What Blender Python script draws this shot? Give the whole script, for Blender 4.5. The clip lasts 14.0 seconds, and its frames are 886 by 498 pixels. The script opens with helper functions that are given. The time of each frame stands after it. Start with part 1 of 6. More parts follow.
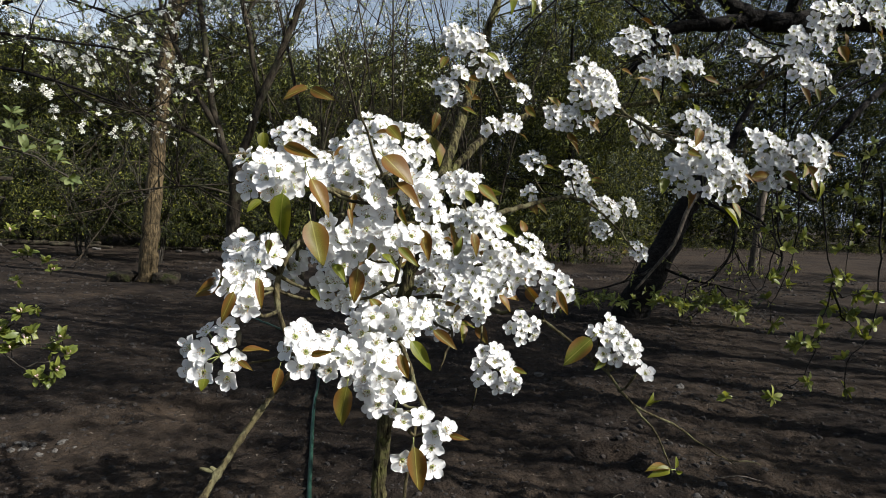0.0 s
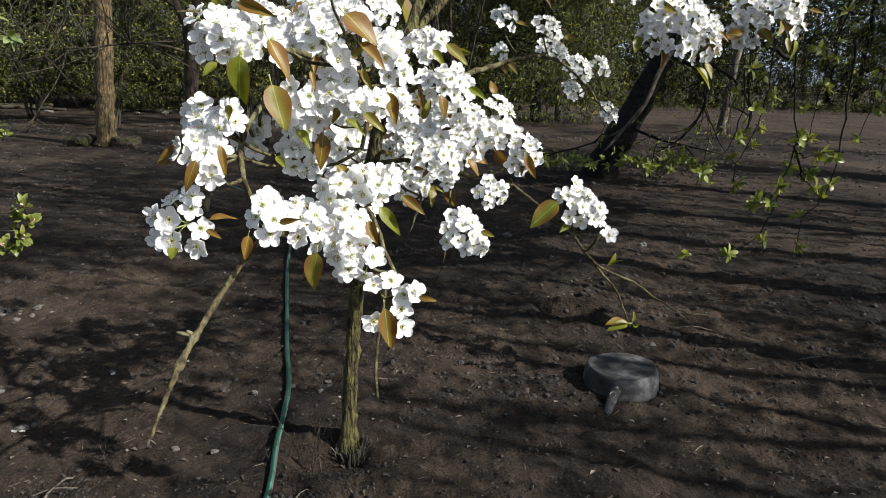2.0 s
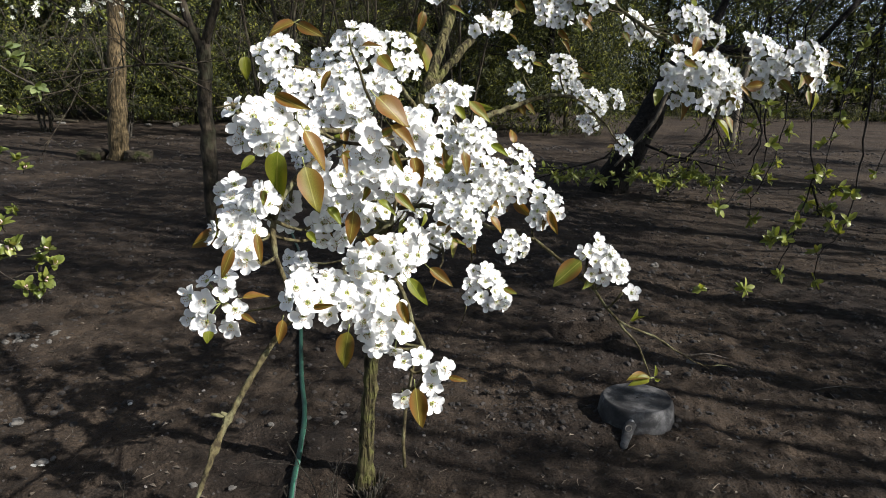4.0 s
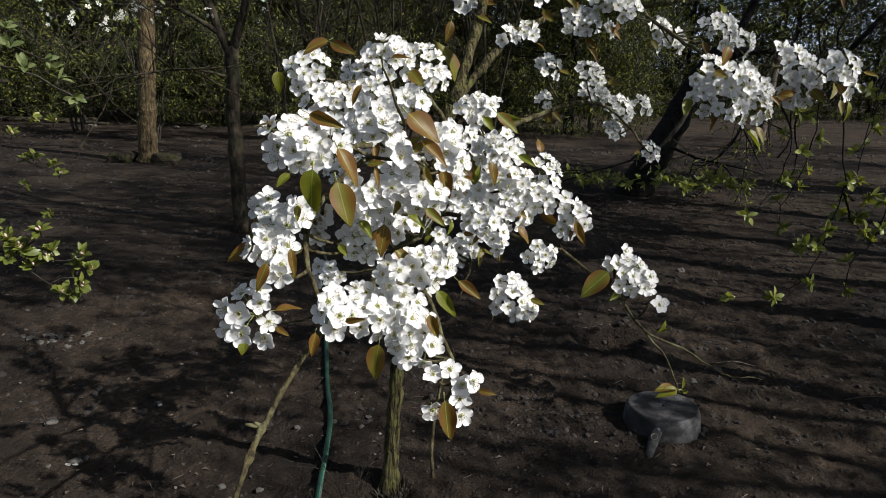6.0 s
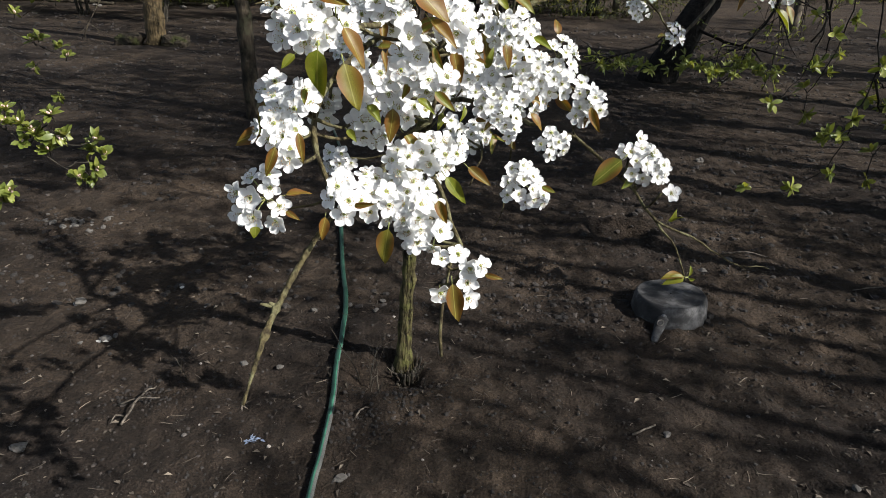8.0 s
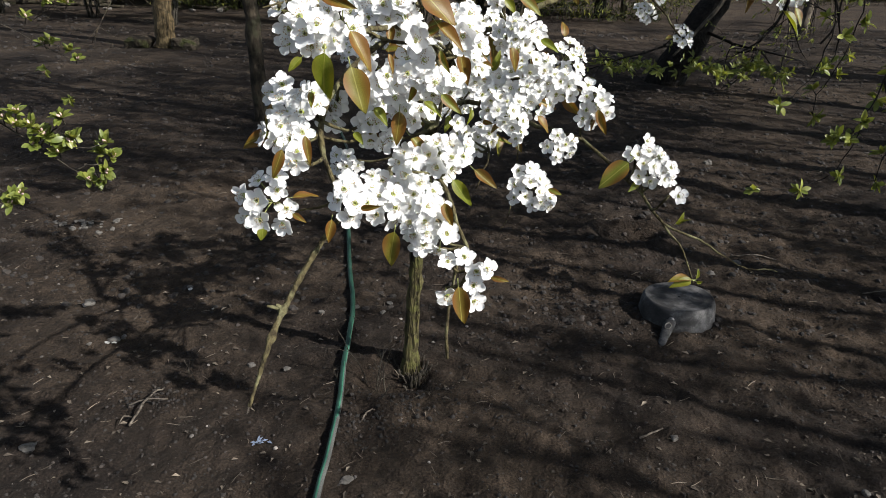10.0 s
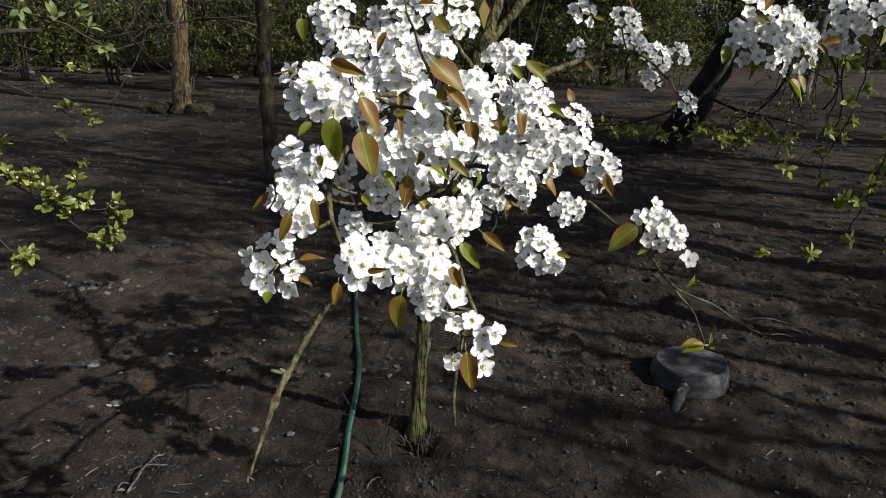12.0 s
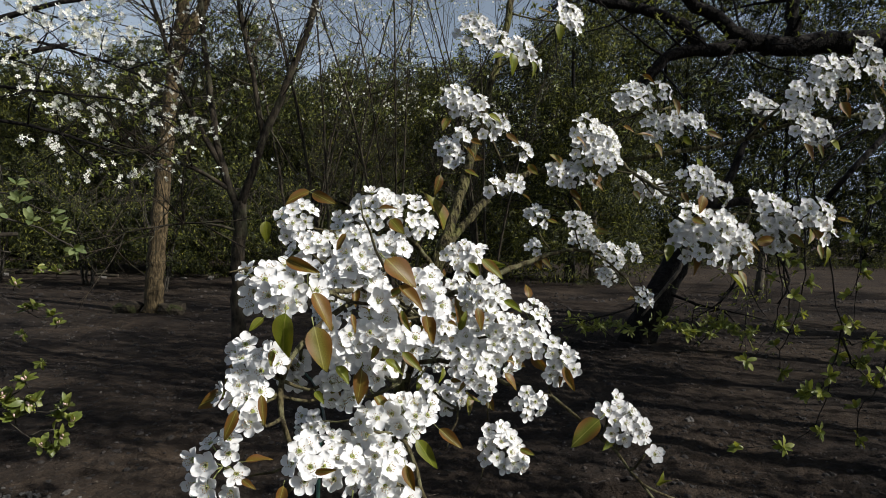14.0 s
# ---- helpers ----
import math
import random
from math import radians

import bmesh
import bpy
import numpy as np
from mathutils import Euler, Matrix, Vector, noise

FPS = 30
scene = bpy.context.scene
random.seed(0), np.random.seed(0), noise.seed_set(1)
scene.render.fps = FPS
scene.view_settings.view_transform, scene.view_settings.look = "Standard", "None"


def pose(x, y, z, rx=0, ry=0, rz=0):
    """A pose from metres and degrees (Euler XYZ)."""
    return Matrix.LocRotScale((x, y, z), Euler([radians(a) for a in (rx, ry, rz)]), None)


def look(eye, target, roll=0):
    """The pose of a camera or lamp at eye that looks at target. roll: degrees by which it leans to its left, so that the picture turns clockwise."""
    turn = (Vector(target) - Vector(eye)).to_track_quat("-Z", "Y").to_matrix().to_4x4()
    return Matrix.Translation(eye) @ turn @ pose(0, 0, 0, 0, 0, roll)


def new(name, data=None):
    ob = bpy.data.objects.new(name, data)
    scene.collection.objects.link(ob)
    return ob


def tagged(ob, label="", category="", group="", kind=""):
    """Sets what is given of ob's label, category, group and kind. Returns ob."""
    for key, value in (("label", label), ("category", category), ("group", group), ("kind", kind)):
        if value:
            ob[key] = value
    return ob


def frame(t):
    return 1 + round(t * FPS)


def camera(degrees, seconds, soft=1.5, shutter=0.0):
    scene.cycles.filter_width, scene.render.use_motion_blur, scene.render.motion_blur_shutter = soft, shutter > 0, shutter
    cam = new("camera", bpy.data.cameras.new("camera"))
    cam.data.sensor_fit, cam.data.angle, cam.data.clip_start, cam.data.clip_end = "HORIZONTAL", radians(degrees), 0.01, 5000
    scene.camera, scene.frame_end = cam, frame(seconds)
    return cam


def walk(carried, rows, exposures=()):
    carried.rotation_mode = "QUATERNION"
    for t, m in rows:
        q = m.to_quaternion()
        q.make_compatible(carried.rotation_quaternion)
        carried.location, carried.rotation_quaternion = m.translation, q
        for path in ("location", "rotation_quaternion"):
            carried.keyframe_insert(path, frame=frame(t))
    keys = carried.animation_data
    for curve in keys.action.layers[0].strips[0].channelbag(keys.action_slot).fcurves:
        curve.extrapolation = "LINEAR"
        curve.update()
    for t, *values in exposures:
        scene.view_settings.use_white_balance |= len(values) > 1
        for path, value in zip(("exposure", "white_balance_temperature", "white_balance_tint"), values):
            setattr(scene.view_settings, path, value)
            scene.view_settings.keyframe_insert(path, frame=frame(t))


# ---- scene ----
cam = camera(67.95, 14.0, soft=0.75)
PATH = [
    (0, (-0.021, 0.229, 1.238), (-0.034, 2.226, 1.134), 1.8),
    (0.5, (-0.016, 0.228, 1.24), (-0.021, 2.193, 0.865), 1.9),
    (1, (-0.014, 0.234, 1.24), (0.006, 2.167, 0.725), 1.9),
    (1.5, (-0.014, 0.232, 1.241), (0.044, 2.163, 0.727), 1.9),
    (2, (-0.017, 0.229, 1.244), (0.07, 2.16, 0.73), 1.7),
    (2.5, (-0.023, 0.232, 1.258), (0.061, 2.164, 0.746), 1.7),
    (3, (-0.034, 0.243, 1.301), (0.042, 2.177, 0.796), 1.6),
    (3.2, (-0.037, 0.247, 1.312), (0.035, 2.182, 0.811), 1.6),
    (5.3, (-0.068, 0.242, 1.367), (-0.034, 2.181, 0.875), 1.4),
    (5.5, (-0.064, 0.24, 1.366), (-0.046, 2.179, 0.874), 1.4),
    (6, (-0.062, 0.241, 1.365), (-0.067, 2.179, 0.873), 1.4),
    (6.5, (-0.059, 0.241, 1.364), (-0.086, 2.179, 0.872), 1.4),
    (7, (-0.054, 0.238, 1.365), (-0.093, 2.153, 0.79), 1.4),
    (7.5, (-0.052, 0.236, 1.364), (-0.09, 2.093, 0.623), 1.5),
    (8, (-0.052, 0.237, 1.362), (-0.094, 2.065, 0.551), 1.5),
    (10.5, (-0.05, 0.236, 1.363), (-0.12, 2.066, 0.56), 1.3),
    (11, (-0.05, 0.24, 1.363), (-0.126, 2.072, 0.566), 1.3),
    (11.5, (-0.05, 0.243, 1.361), (-0.135, 2.093, 0.605), 1.2),
    (12, (-0.05, 0.247, 1.361), (-0.146, 2.142, 0.73), 1.2),
    (12.5, (-0.046, 0.247, 1.361), (-0.153, 2.184, 0.875), 1.1),
    (13, (-0.041, 0.245, 1.361), (-0.158, 2.212, 1.02), 1.1),
    (13.5, (-0.033, 0.241, 1.36), (-0.138, 2.229, 1.166), 1.1),
    (14, (-0.022, 0.24, 1.359), (-0.051, 2.239, 1.312), 0.9),
]
walk(cam, [(t, look(eye, target, roll)) for t, eye, target, roll in PATH],
     [(0.0, 0.72), (0.5, 0.50), (1.5, 0.78), (2.0, 1.17), (3.0, 1.36), (3.2, 1.36), (5.3, 0.44), (5.5, 0.42), (6.5, 0.42), (7.0, 0.50), (7.5, 0.76), (8.0, 1.01), (10.5, 0.96), (11.5, 0.82), (12.5, 0.56), (13.5, 0.40), (14.0, 0.29)])

# ---- world, sun, exposure ----
SUN_AZ, SUN_EL = -25.5, 37.0          # degrees: azimuth from +x, elevation
world = bpy.data.worlds.new("sky")
scene.world = world
world.use_nodes = True
wn = world.node_tree
sky = wn.nodes.new("ShaderNodeTexSky")
sky.sky_type, sky.sun_disc = "NISHITA", False
sky.sun_elevation = radians(SUN_EL)
sky.sun_rotation = radians(90.0 - SUN_AZ)
sky.air_density, sky.dust_density, sky.ozone_density = 1.0, 2.2, 1.0
bright = wn.nodes.new("ShaderNodeRGBToBW")                     # white haze and thin cloud low over the horizon
cloud = wn.nodes.new("ShaderNodeMix")
veil = wn.nodes.new("ShaderNodeTexNoise")
height = wn.nodes.new("ShaderNodeSeparateXYZ")
low = wn.nodes.new("ShaderNodeMapRange")
thick = wn.nodes.new("ShaderNodeMath")
lift = wn.nodes.new("ShaderNodeMix")
place = wn.nodes.new("ShaderNodeTexCoord")
veil.inputs["Scale"].default_value, veil.inputs["Detail"].default_value = 3.0, 5.0
low.inputs["From Min"].default_value, low.inputs["From Max"].default_value = 0.10, 0.55
low.inputs["To Min"].default_value, low.inputs["To Max"].default_value = 1.25, 0.10
thick.operation, thick.use_clamp, cloud.data_type, lift.data_type, lift.blend_type = "MULTIPLY", True, "RGBA", "RGBA", "MULTIPLY"
lift.inputs[0].default_value, lift.inputs[7].default_value = 1.0, (3.3, 3.85, 4.5, 1.0)
wn.links.new(place.outputs["Generated"], veil.inputs["Vector"])
wn.links.new(place.outputs["Generated"], height.inputs[0])
wn.links.new(height.outputs[2], low.inputs["Value"])
wn.links.new(low.outputs["Result"], thick.inputs[0])
wn.links.new(veil.outputs["Fac"], thick.inputs[1])
wn.links.new(thick.outputs[0], cloud.inputs[0])
wn.links.new(sky.outputs[0], bright.inputs[0])
wn.links.new(bright.outputs[0], lift.inputs[6])
wn.links.new(sky.outputs[0], cloud.inputs[6])
wn.links.new(lift.outputs[2], cloud.inputs[7])
wn.links.new(cloud.outputs[2], wn.nodes["Background"].inputs[0])
wn.nodes["Background"].inputs[1].default_value = 0.052
sun_way = Vector((math.cos(radians(SUN_EL)) * math.cos(radians(SUN_AZ)), math.cos(radians(SUN_EL)) * math.sin(radians(SUN_AZ)), math.sin(radians(SUN_EL))))
sun_data = bpy.data.lights.new("sun", "SUN")
sun_data.energy, sun_data.angle, sun_data.color = 5.0, radians(0.55), (1.0, 0.955, 0.895)
sun_lamp = new("sun", sun_data)
sun_lamp.matrix_world = look(sun_way * 60, (0, 0, 0))


# ---- materials ----
def material(name):
    m = bpy.data.materials.new(name)
    m.use_nodes = True
    return m, m.node_tree.nodes, m.node_tree.links, m.node_tree.nodes["Principled BSDF"]


def noise_tex(n, l, scale, detail=6.0, rough=0.6, space="Object", stretch=None):
    tc = n.new("ShaderNodeTexCoord")
    tx = n.new("ShaderNodeTexNoise")
    tx.inputs["Scale"].default_value, tx.inputs["Detail"].default_value, tx.inputs["Roughness"].default_value = scale, detail, rough
    if stretch:
        mp = n.new("ShaderNodeMapping")
        mp.inputs["Scale"].default_value = stretch
        l.new(tc.outputs[space], mp.inputs[0])
        l.new(mp.outputs[0], tx.inputs[0])
    else:
        l.new(tc.outputs[space], tx.inputs[0])
    return tx.outputs["Fac"]


def ramp(n, l, fac, stops):
    r = n.new("ShaderNodeValToRGB")
    while len(r.color_ramp.elements) < len(stops):
        r.color_ramp.elements.new(0.5)
    for e, (p, c) in zip(r.color_ramp.elements, stops):
        e.position, e.color = p, (*c, 1.0)
    l.new(fac, r.inputs[0])
    return r.outputs[0]


def mix(n, l, fac, a, b, kind="MIX"):
    x = n.new("ShaderNodeMix")
    x.data_type, x.blend_type = "RGBA", kind
    for sock, val in ((x.inputs[0], fac), (x.inputs[6], a), (x.inputs[7], b)):
        if isinstance(val, (int, float)):
            sock.default_value = val
        elif isinstance(val, tuple):
            sock.default_value = (*val, 1.0)
        else:
            l.new(val, sock)
    return x.outputs[2]


def bump(n, l, b, height, strength, distance):
    x = n.new("ShaderNodeBump")
    x.inputs["Strength"].default_value, x.inputs["Distance"].default_value = strength, distance
    l.new(height, x.inputs["Height"])
    l.new(x.outputs[0], b.inputs["Normal"])


def mat_soil():
    m, n, l, b = material("soil")
    big = ramp(n, l, noise_tex(n, l, 0.9, 4, 0.5), [(0.36, (0.0168, 0.0131, 0.0110)), (0.64, (0.0450, 0.0340, 0.0252))])
    mid = ramp(n, l, noise_tex(n, l, 11.0, 4, 0.55), [(0.34, (0.62, 0.62, 0.62)), (0.64, (1.3, 1.27, 1.22))])
    # fine speckle paints lit crumb sides and shaded pits into the soil colour
    fine = ramp(n, l, noise_tex(n, l, 170.0, 3, 0.6), [(0.30, (0.42, 0.42, 0.42)), (0.52, (1.0, 1.0, 1.0)), (0.66, (1.4, 1.38, 1.35)), (0.76, (3.0, 2.95, 2.9))])
    l.new(mix(n, l, 1.0, mix(n, l, 1.0, big, mid, "MULTIPLY"), fine, "MULTIPLY"), b.inputs["Base Color"])
    b.inputs["Roughness"].default_value = 0.95
    b.inputs["Specular IOR Level"].default_value = 0.15
    coarse = n.new("ShaderNodeMath")
    coarse.operation = "MULTIPLY_ADD"
    coarse.inputs[1].default_value = 2.2
    l.new(noise_tex(n, l, 34.0, 3, 0.55), coarse.inputs[0])
    l.new(noise_tex(n, l, 95.0, 3, 0.6), coarse.inputs[2])
    grain = n.new("ShaderNodeMath")
    grain.operation = "MULTIPLY_ADD"
    grain.inputs[1].default_value = 0.55
    l.new(noise_tex(n, l, 330.0, 2, 0.6), grain.inputs[0])
    l.new(coarse.outputs[0], grain.inputs[2])
    bump(n, l, b, grain.outputs[0], 1.0, 0.013)
    return m


def mat_crumb(name, dark, light):
    m, n, l, b = material(name)
    g = n.new("ShaderNodeNewGeometry")
    c = ramp(n, l, g.outputs["Random Per Island"], [(0.0, dark), (0.75, tuple(0.6 * d + 0.4 * e for d, e in zip(dark, light))), (1.0, light)])
    f = ramp(n, l, noise_tex(n, l, 160.0, 4), [(0.3, (0.7, 0.7, 0.7)), (0.7, (1.2, 1.2, 1.2))])
    l.new(mix(n, l, 1.0, c, f, "MULTIPLY"), b.inputs["Base Color"])
    b.inputs["Roughness"].default_value = 0.9
    return m


def mat_bark(name, dark, light, scale=30.0, stretch=(1, 1, 0.25), moss=None, depth=0.006):
    m, n, l, b = material(name)
    f = noise_tex(n, l, scale, 4, 0.55, stretch=stretch)
    c = ramp(n, l, f, [(0.36, dark), (0.64, light)])
    patch = ramp(n, l, noise_tex(n, l, scale * 0.16, 5), [(0.35, (0.65, 0.65, 0.65)), (0.65, (1.2, 1.2, 1.2))])
    c = mix(n, l, 1.0, c, patch, "MULTIPLY")
    if moss:
        c = mix(n, l, ramp(n, l, noise_tex(n, l, scale * 0.3, 6), [(0.5, (0, 0, 0)), (0.62, (1, 1, 1))]), c, moss)
    l.new(c, b.inputs["Base Color"])
    b.inputs["Roughness"].default_value = 0.92
    b.inputs["Specular IOR Level"].default_value = 0.2
    bump(n, l, b, f, 1.0, depth * 2.5)
    return m


def leafy(name, stops, trans=0.3, rough=0.45, edge=None, rib=(0.24, 0.23, 0.06), by="object", spec=0.4):
    """A leaf: colour varies per leaf, with a pale midrib, and light comes through."""
    m, n, l, b = material(name)
    if by == "object":
        r = n.new("ShaderNodeObjectInfo").outputs["Random"]
    else:
        r = n.new("ShaderNodeNewGeometry").outputs["Random Per Island"]
    c = ramp(n, l, r, stops)
    c = mix(n, l, 1.0, c, ramp(n, l, noise_tex(n, l, 60.0, 6), [(0.3, (0.7, 0.7, 0.7)), (0.7, (1.25, 1.25, 1.25))]), "MULTIPLY")
    if edge:
        tc = n.new("ShaderNodeTexCoord")
        sp = n.new("ShaderNodeSeparateXYZ")
        l.new(tc.outputs["Generated"], sp.inputs[0])
        off = n.new("ShaderNodeMath")
        off.operation = "SUBTRACT"
        off.inputs[1].default_value = 0.5
        l.new(sp.outputs[0], off.inputs[0])
        ab = n.new("ShaderNodeMath")
        ab.operation = "ABSOLUTE"
        l.new(off.outputs[0], ab.inputs[0])
        c = mix(n, l, ramp(n, l, ab.outputs[0], [(0.12, (0, 0, 0)), (0.40, (0.95, 0.95, 0.95))]), c, edge)
        c = mix(n, l, ramp(n, l, ab.outputs[0], [(0.008, (0.75, 0.75, 0.75)), (0.03, (0, 0, 0))]), c, rib)
    l.new(c, b.inputs["Base Color"])
    b.inputs["Roughness"].default_value = rough
    b.inputs["Specular IOR Level"].default_value = spec
    tr = n.new("ShaderNodeBsdfTranslucent")
    l.new(mix(n, l, 1.0, c, (1.6, 1.5, 0.7), "MULTIPLY"), tr.inputs[0])
    ms = n.new("ShaderNodeMixShader")
    ms.inputs[0].default_value = trans
    l.new(b.outputs[0], ms.inputs[1])
    l.new(tr.outputs[0], ms.inputs[2])
    l.new(ms.outputs[0], n["Material Output"].inputs[0])
    return m


def mat_petal(name, tone=(0.80, 0.80, 0.79)):
    m, n, l, b = material(name)
    v = ramp(n, l, noise_tex(n, l, 240.0, 4), [(0.35, tuple(0.93 * a for a in tone)), (0.65, tone)])
    l.new(v, b.inputs["Base Color"])
    b.inputs["Roughness"].default_value = 0.6
    b.inputs["Specular IOR Level"].default_value = 0.25
    tr = n.new("ShaderNodeBsdfTranslucent")
    l.new(v, tr.inputs[0])
    ms = n.new("ShaderNodeMixShader")
    ms.inputs[0].default_value = 0.28
    l.new(b.outputs[0], ms.inputs[1])
    l.new(tr.outputs[0], ms.inputs[2])
    l.new(ms.outputs[0], n["Material Output"].inputs[0])
    return m


def mat_plain(name, colour, rough=0.6, metal=0.0, scale=40.0, amount=0.25, relief=0.0):
    m, n, l, b = material(name)
    f = noise_tex(n, l, scale, 7, 0.65)
    l.new(ramp(n, l, f, [(0.3, tuple(c * (1 - amount) for c in colour)), (0.7, tuple(c * (1 + amount) for c in colour))]), b.inputs["Base Color"])
    b.inputs["Roughness"].default_value, b.inputs["Metallic"].default_value = rough, metal
    if relief:
        bump(n, l, b, f, 0.6, relief)
    return m


def mat_pan():
    m, n, l, b = material("worn_black_pan")
    f = noise_tex(n, l, 9.0, 9, 0.72)
    l.new(ramp(n, l, f, [(0.33, (0.012, 0.012, 0.0125)), (0.48, (0.028, 0.028, 0.029)), (0.64, (0.115, 0.114, 0.115))]), b.inputs["Base Color"])
    l.new(ramp(n, l, noise_tex(n, l, 45.0, 6), [(0.3, (0.62, 0.62, 0.62)), (0.7, (0.85, 0.85, 0.85))]), b.inputs["Roughness"])
    b.inputs["Specular IOR Level"].default_value = 0.28
    bump(n, l, b, noise_tex(n, l, 180.0, 6), 0.5, 0.003)
    return m


SOIL = mat_soil()
CRUMB = mat_crumb("soil_crumb", (0.010, 0.0085, 0.0073), (0.036, 0.029, 0.0245))
PEBBLE = mat_crumb("pebble", (0.03, 0.026, 0.023), (0.24, 0.22, 0.20))
STONE = mat_plain("pale_stone", (0.075, 0.070, 0.063), 0.85, 0, 60, 0.35, 0.002)
MOSSY = mat_bark("mossy_stone", (0.016, 0.013, 0.009), (0.05, 0.040, 0.028), 14, (1, 1, 1), (0.028, 0.031, 0.010), 0.02)
PEAR_BARK = mat_bark("pear_bark", (0.014, 0.011, 0.006), (0.112, 0.098, 0.044), 95, (1, 1, 0.12), (0.092, 0.092, 0.030), 0.012)
TWIG_BARK = mat_bark("pear_twig_bark", (0.022, 0.017, 0.009), (0.085, 0.072, 0.034), 110, (1, 1, 0.6), (0.11, 0.105, 0.055), 0.003)
DARK_BARK = mat_bark("dark_bark", (0.004, 0.0035, 0.003), (0.017, 0.0145, 0.0125), 26, (1, 1, 0.8), None, 0.012)
PLUM_BARK = mat_bark("plum_bark", (0.013, 0.0105, 0.008), (0.060, 0.048, 0.033), 24, (1, 1, 0.4), (0.052, 0.050, 0.030), 0.008)
CHERRY_BARK = mat_bark("brown_bark", (0.032, 0.025, 0.014), (0.150, 0.110, 0.058), 34, (1, 1, 0.3), None, 0.012)
GREY_TWIG = mat_bark("grey_twig", (0.014, 0.012, 0.010), (0.065, 0.058, 0.045), 30, (1, 1, 1), None, 0.002)
DEAD_TWIG = mat_bark("dry_twig", (0.045, 0.038, 0.030), (0.155, 0.135, 0.11), 60, (1, 1, 1), None, 0.002)
STAKE = mat_bark("weathered_stake", (0.045, 0.038, 0.03), (0.13, 0.11, 0.085), 24, (1, 1, 0.2), None, 0.004)
PETAL = mat_petal("pear_petal", (0.80, 0.803, 0.80))
FAR_PETAL = mat_petal("plum_petal", (0.78, 0.78, 0.70))
FILAMENT = mat_plain("stamen_filament", (0.62, 0.64, 0.46), 0.6, 0, 300, 0.15)
ANTHER = mat_plain("stamen_anther", (0.30, 0.21, 0.12), 0.7, 0, 300, 0.4)
PISTIL = mat_plain("flower_eye", (0.22, 0.26, 0.03), 0.6, 0, 300, 0.3)
PEDICEL = mat_plain("flower_stalk", (0.20, 0.22, 0.07), 0.6, 0, 90, 0.3)
LEAF_GREEN = leafy("young_green_leaf", [(0.0, (0.095, 0.125, 0.012)), (1.0, (0.14, 0.155, 0.014))], 0.36, 0.42, (0.12, 0.12, 0.014), spec=0.3)
LEAF_MIXED = leafy("green_bronze_leaf", [(0.0, (0.10, 0.115, 0.014)), (1.0, (0.13, 0.105, 0.014))], 0.30, 0.46, (0.13, 0.062, 0.014), spec=0.28)
LEAF_BRONZE = leafy("bronze_leaf", [(0.0, (0.095, 0.070, 0.012)), (1.0, (0.145, 0.088, 0.015))], 0.28, 0.46, (0.12, 0.052, 0.013), spec=0.28)
APPLE_LEAF = leafy("apple_leaf", [(0.0, (0.10, 0.132, 0.026)), (1.0, (0.23, 0.25, 0.06))], 0.35, 0.4, None, by="island")
FELT_LEAF = leafy("felted_apple_leaf", [(0.0, (0.07, 0.10, 0.03)), (1.0, (0.15, 0.18, 0.07))], 0.25, 0.6, None, by="island")
# hedge and evergreen ramps: shaded gaps and sunlit tips put into the leaf colour
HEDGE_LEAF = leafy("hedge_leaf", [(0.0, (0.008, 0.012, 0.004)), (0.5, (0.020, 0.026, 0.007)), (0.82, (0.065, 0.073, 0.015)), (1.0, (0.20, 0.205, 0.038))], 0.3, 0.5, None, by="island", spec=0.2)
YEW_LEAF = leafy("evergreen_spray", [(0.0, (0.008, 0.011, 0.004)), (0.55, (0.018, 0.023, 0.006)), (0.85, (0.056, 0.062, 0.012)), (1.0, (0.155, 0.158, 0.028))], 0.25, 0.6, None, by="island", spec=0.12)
WHITE_SCRAP = mat_plain("white_scrap", (0.42, 0.41, 0.39), 0.85, 0, 90, 0.35, 0.002)
HOSE_GREEN = mat_plain("green_hose", (0.012, 0.048, 0.032), 0.55, 0, 60, 0.3)
HOSE_GREY = mat_plain("hose_braid", (0.062, 0.066, 0.062), 0.7, 0, 420, 0.6, 0.001)
HOSE_LINE = mat_plain("hose_stripe", (0.03, 0.125, 0.08), 0.5, 0, 60, 0.3)
PAN = mat_pan()
METAL = mat_plain("worn_steel", (0.16, 0.16, 0.165), 0.5, 0.7, 120, 0.4)
FEATHER = mat_plain("pale_feather", (0.11, 0.14, 0.20), 0.8, 0, 120, 0.2)
LITTER = mat_crumb("dry_litter", (0.03, 0.023, 0.016), (0.18, 0.15, 0.115))
BUD = mat_plain("pink_white_bud", (0.50, 0.36, 0.32), 0.7, 0, 200, 0.35)


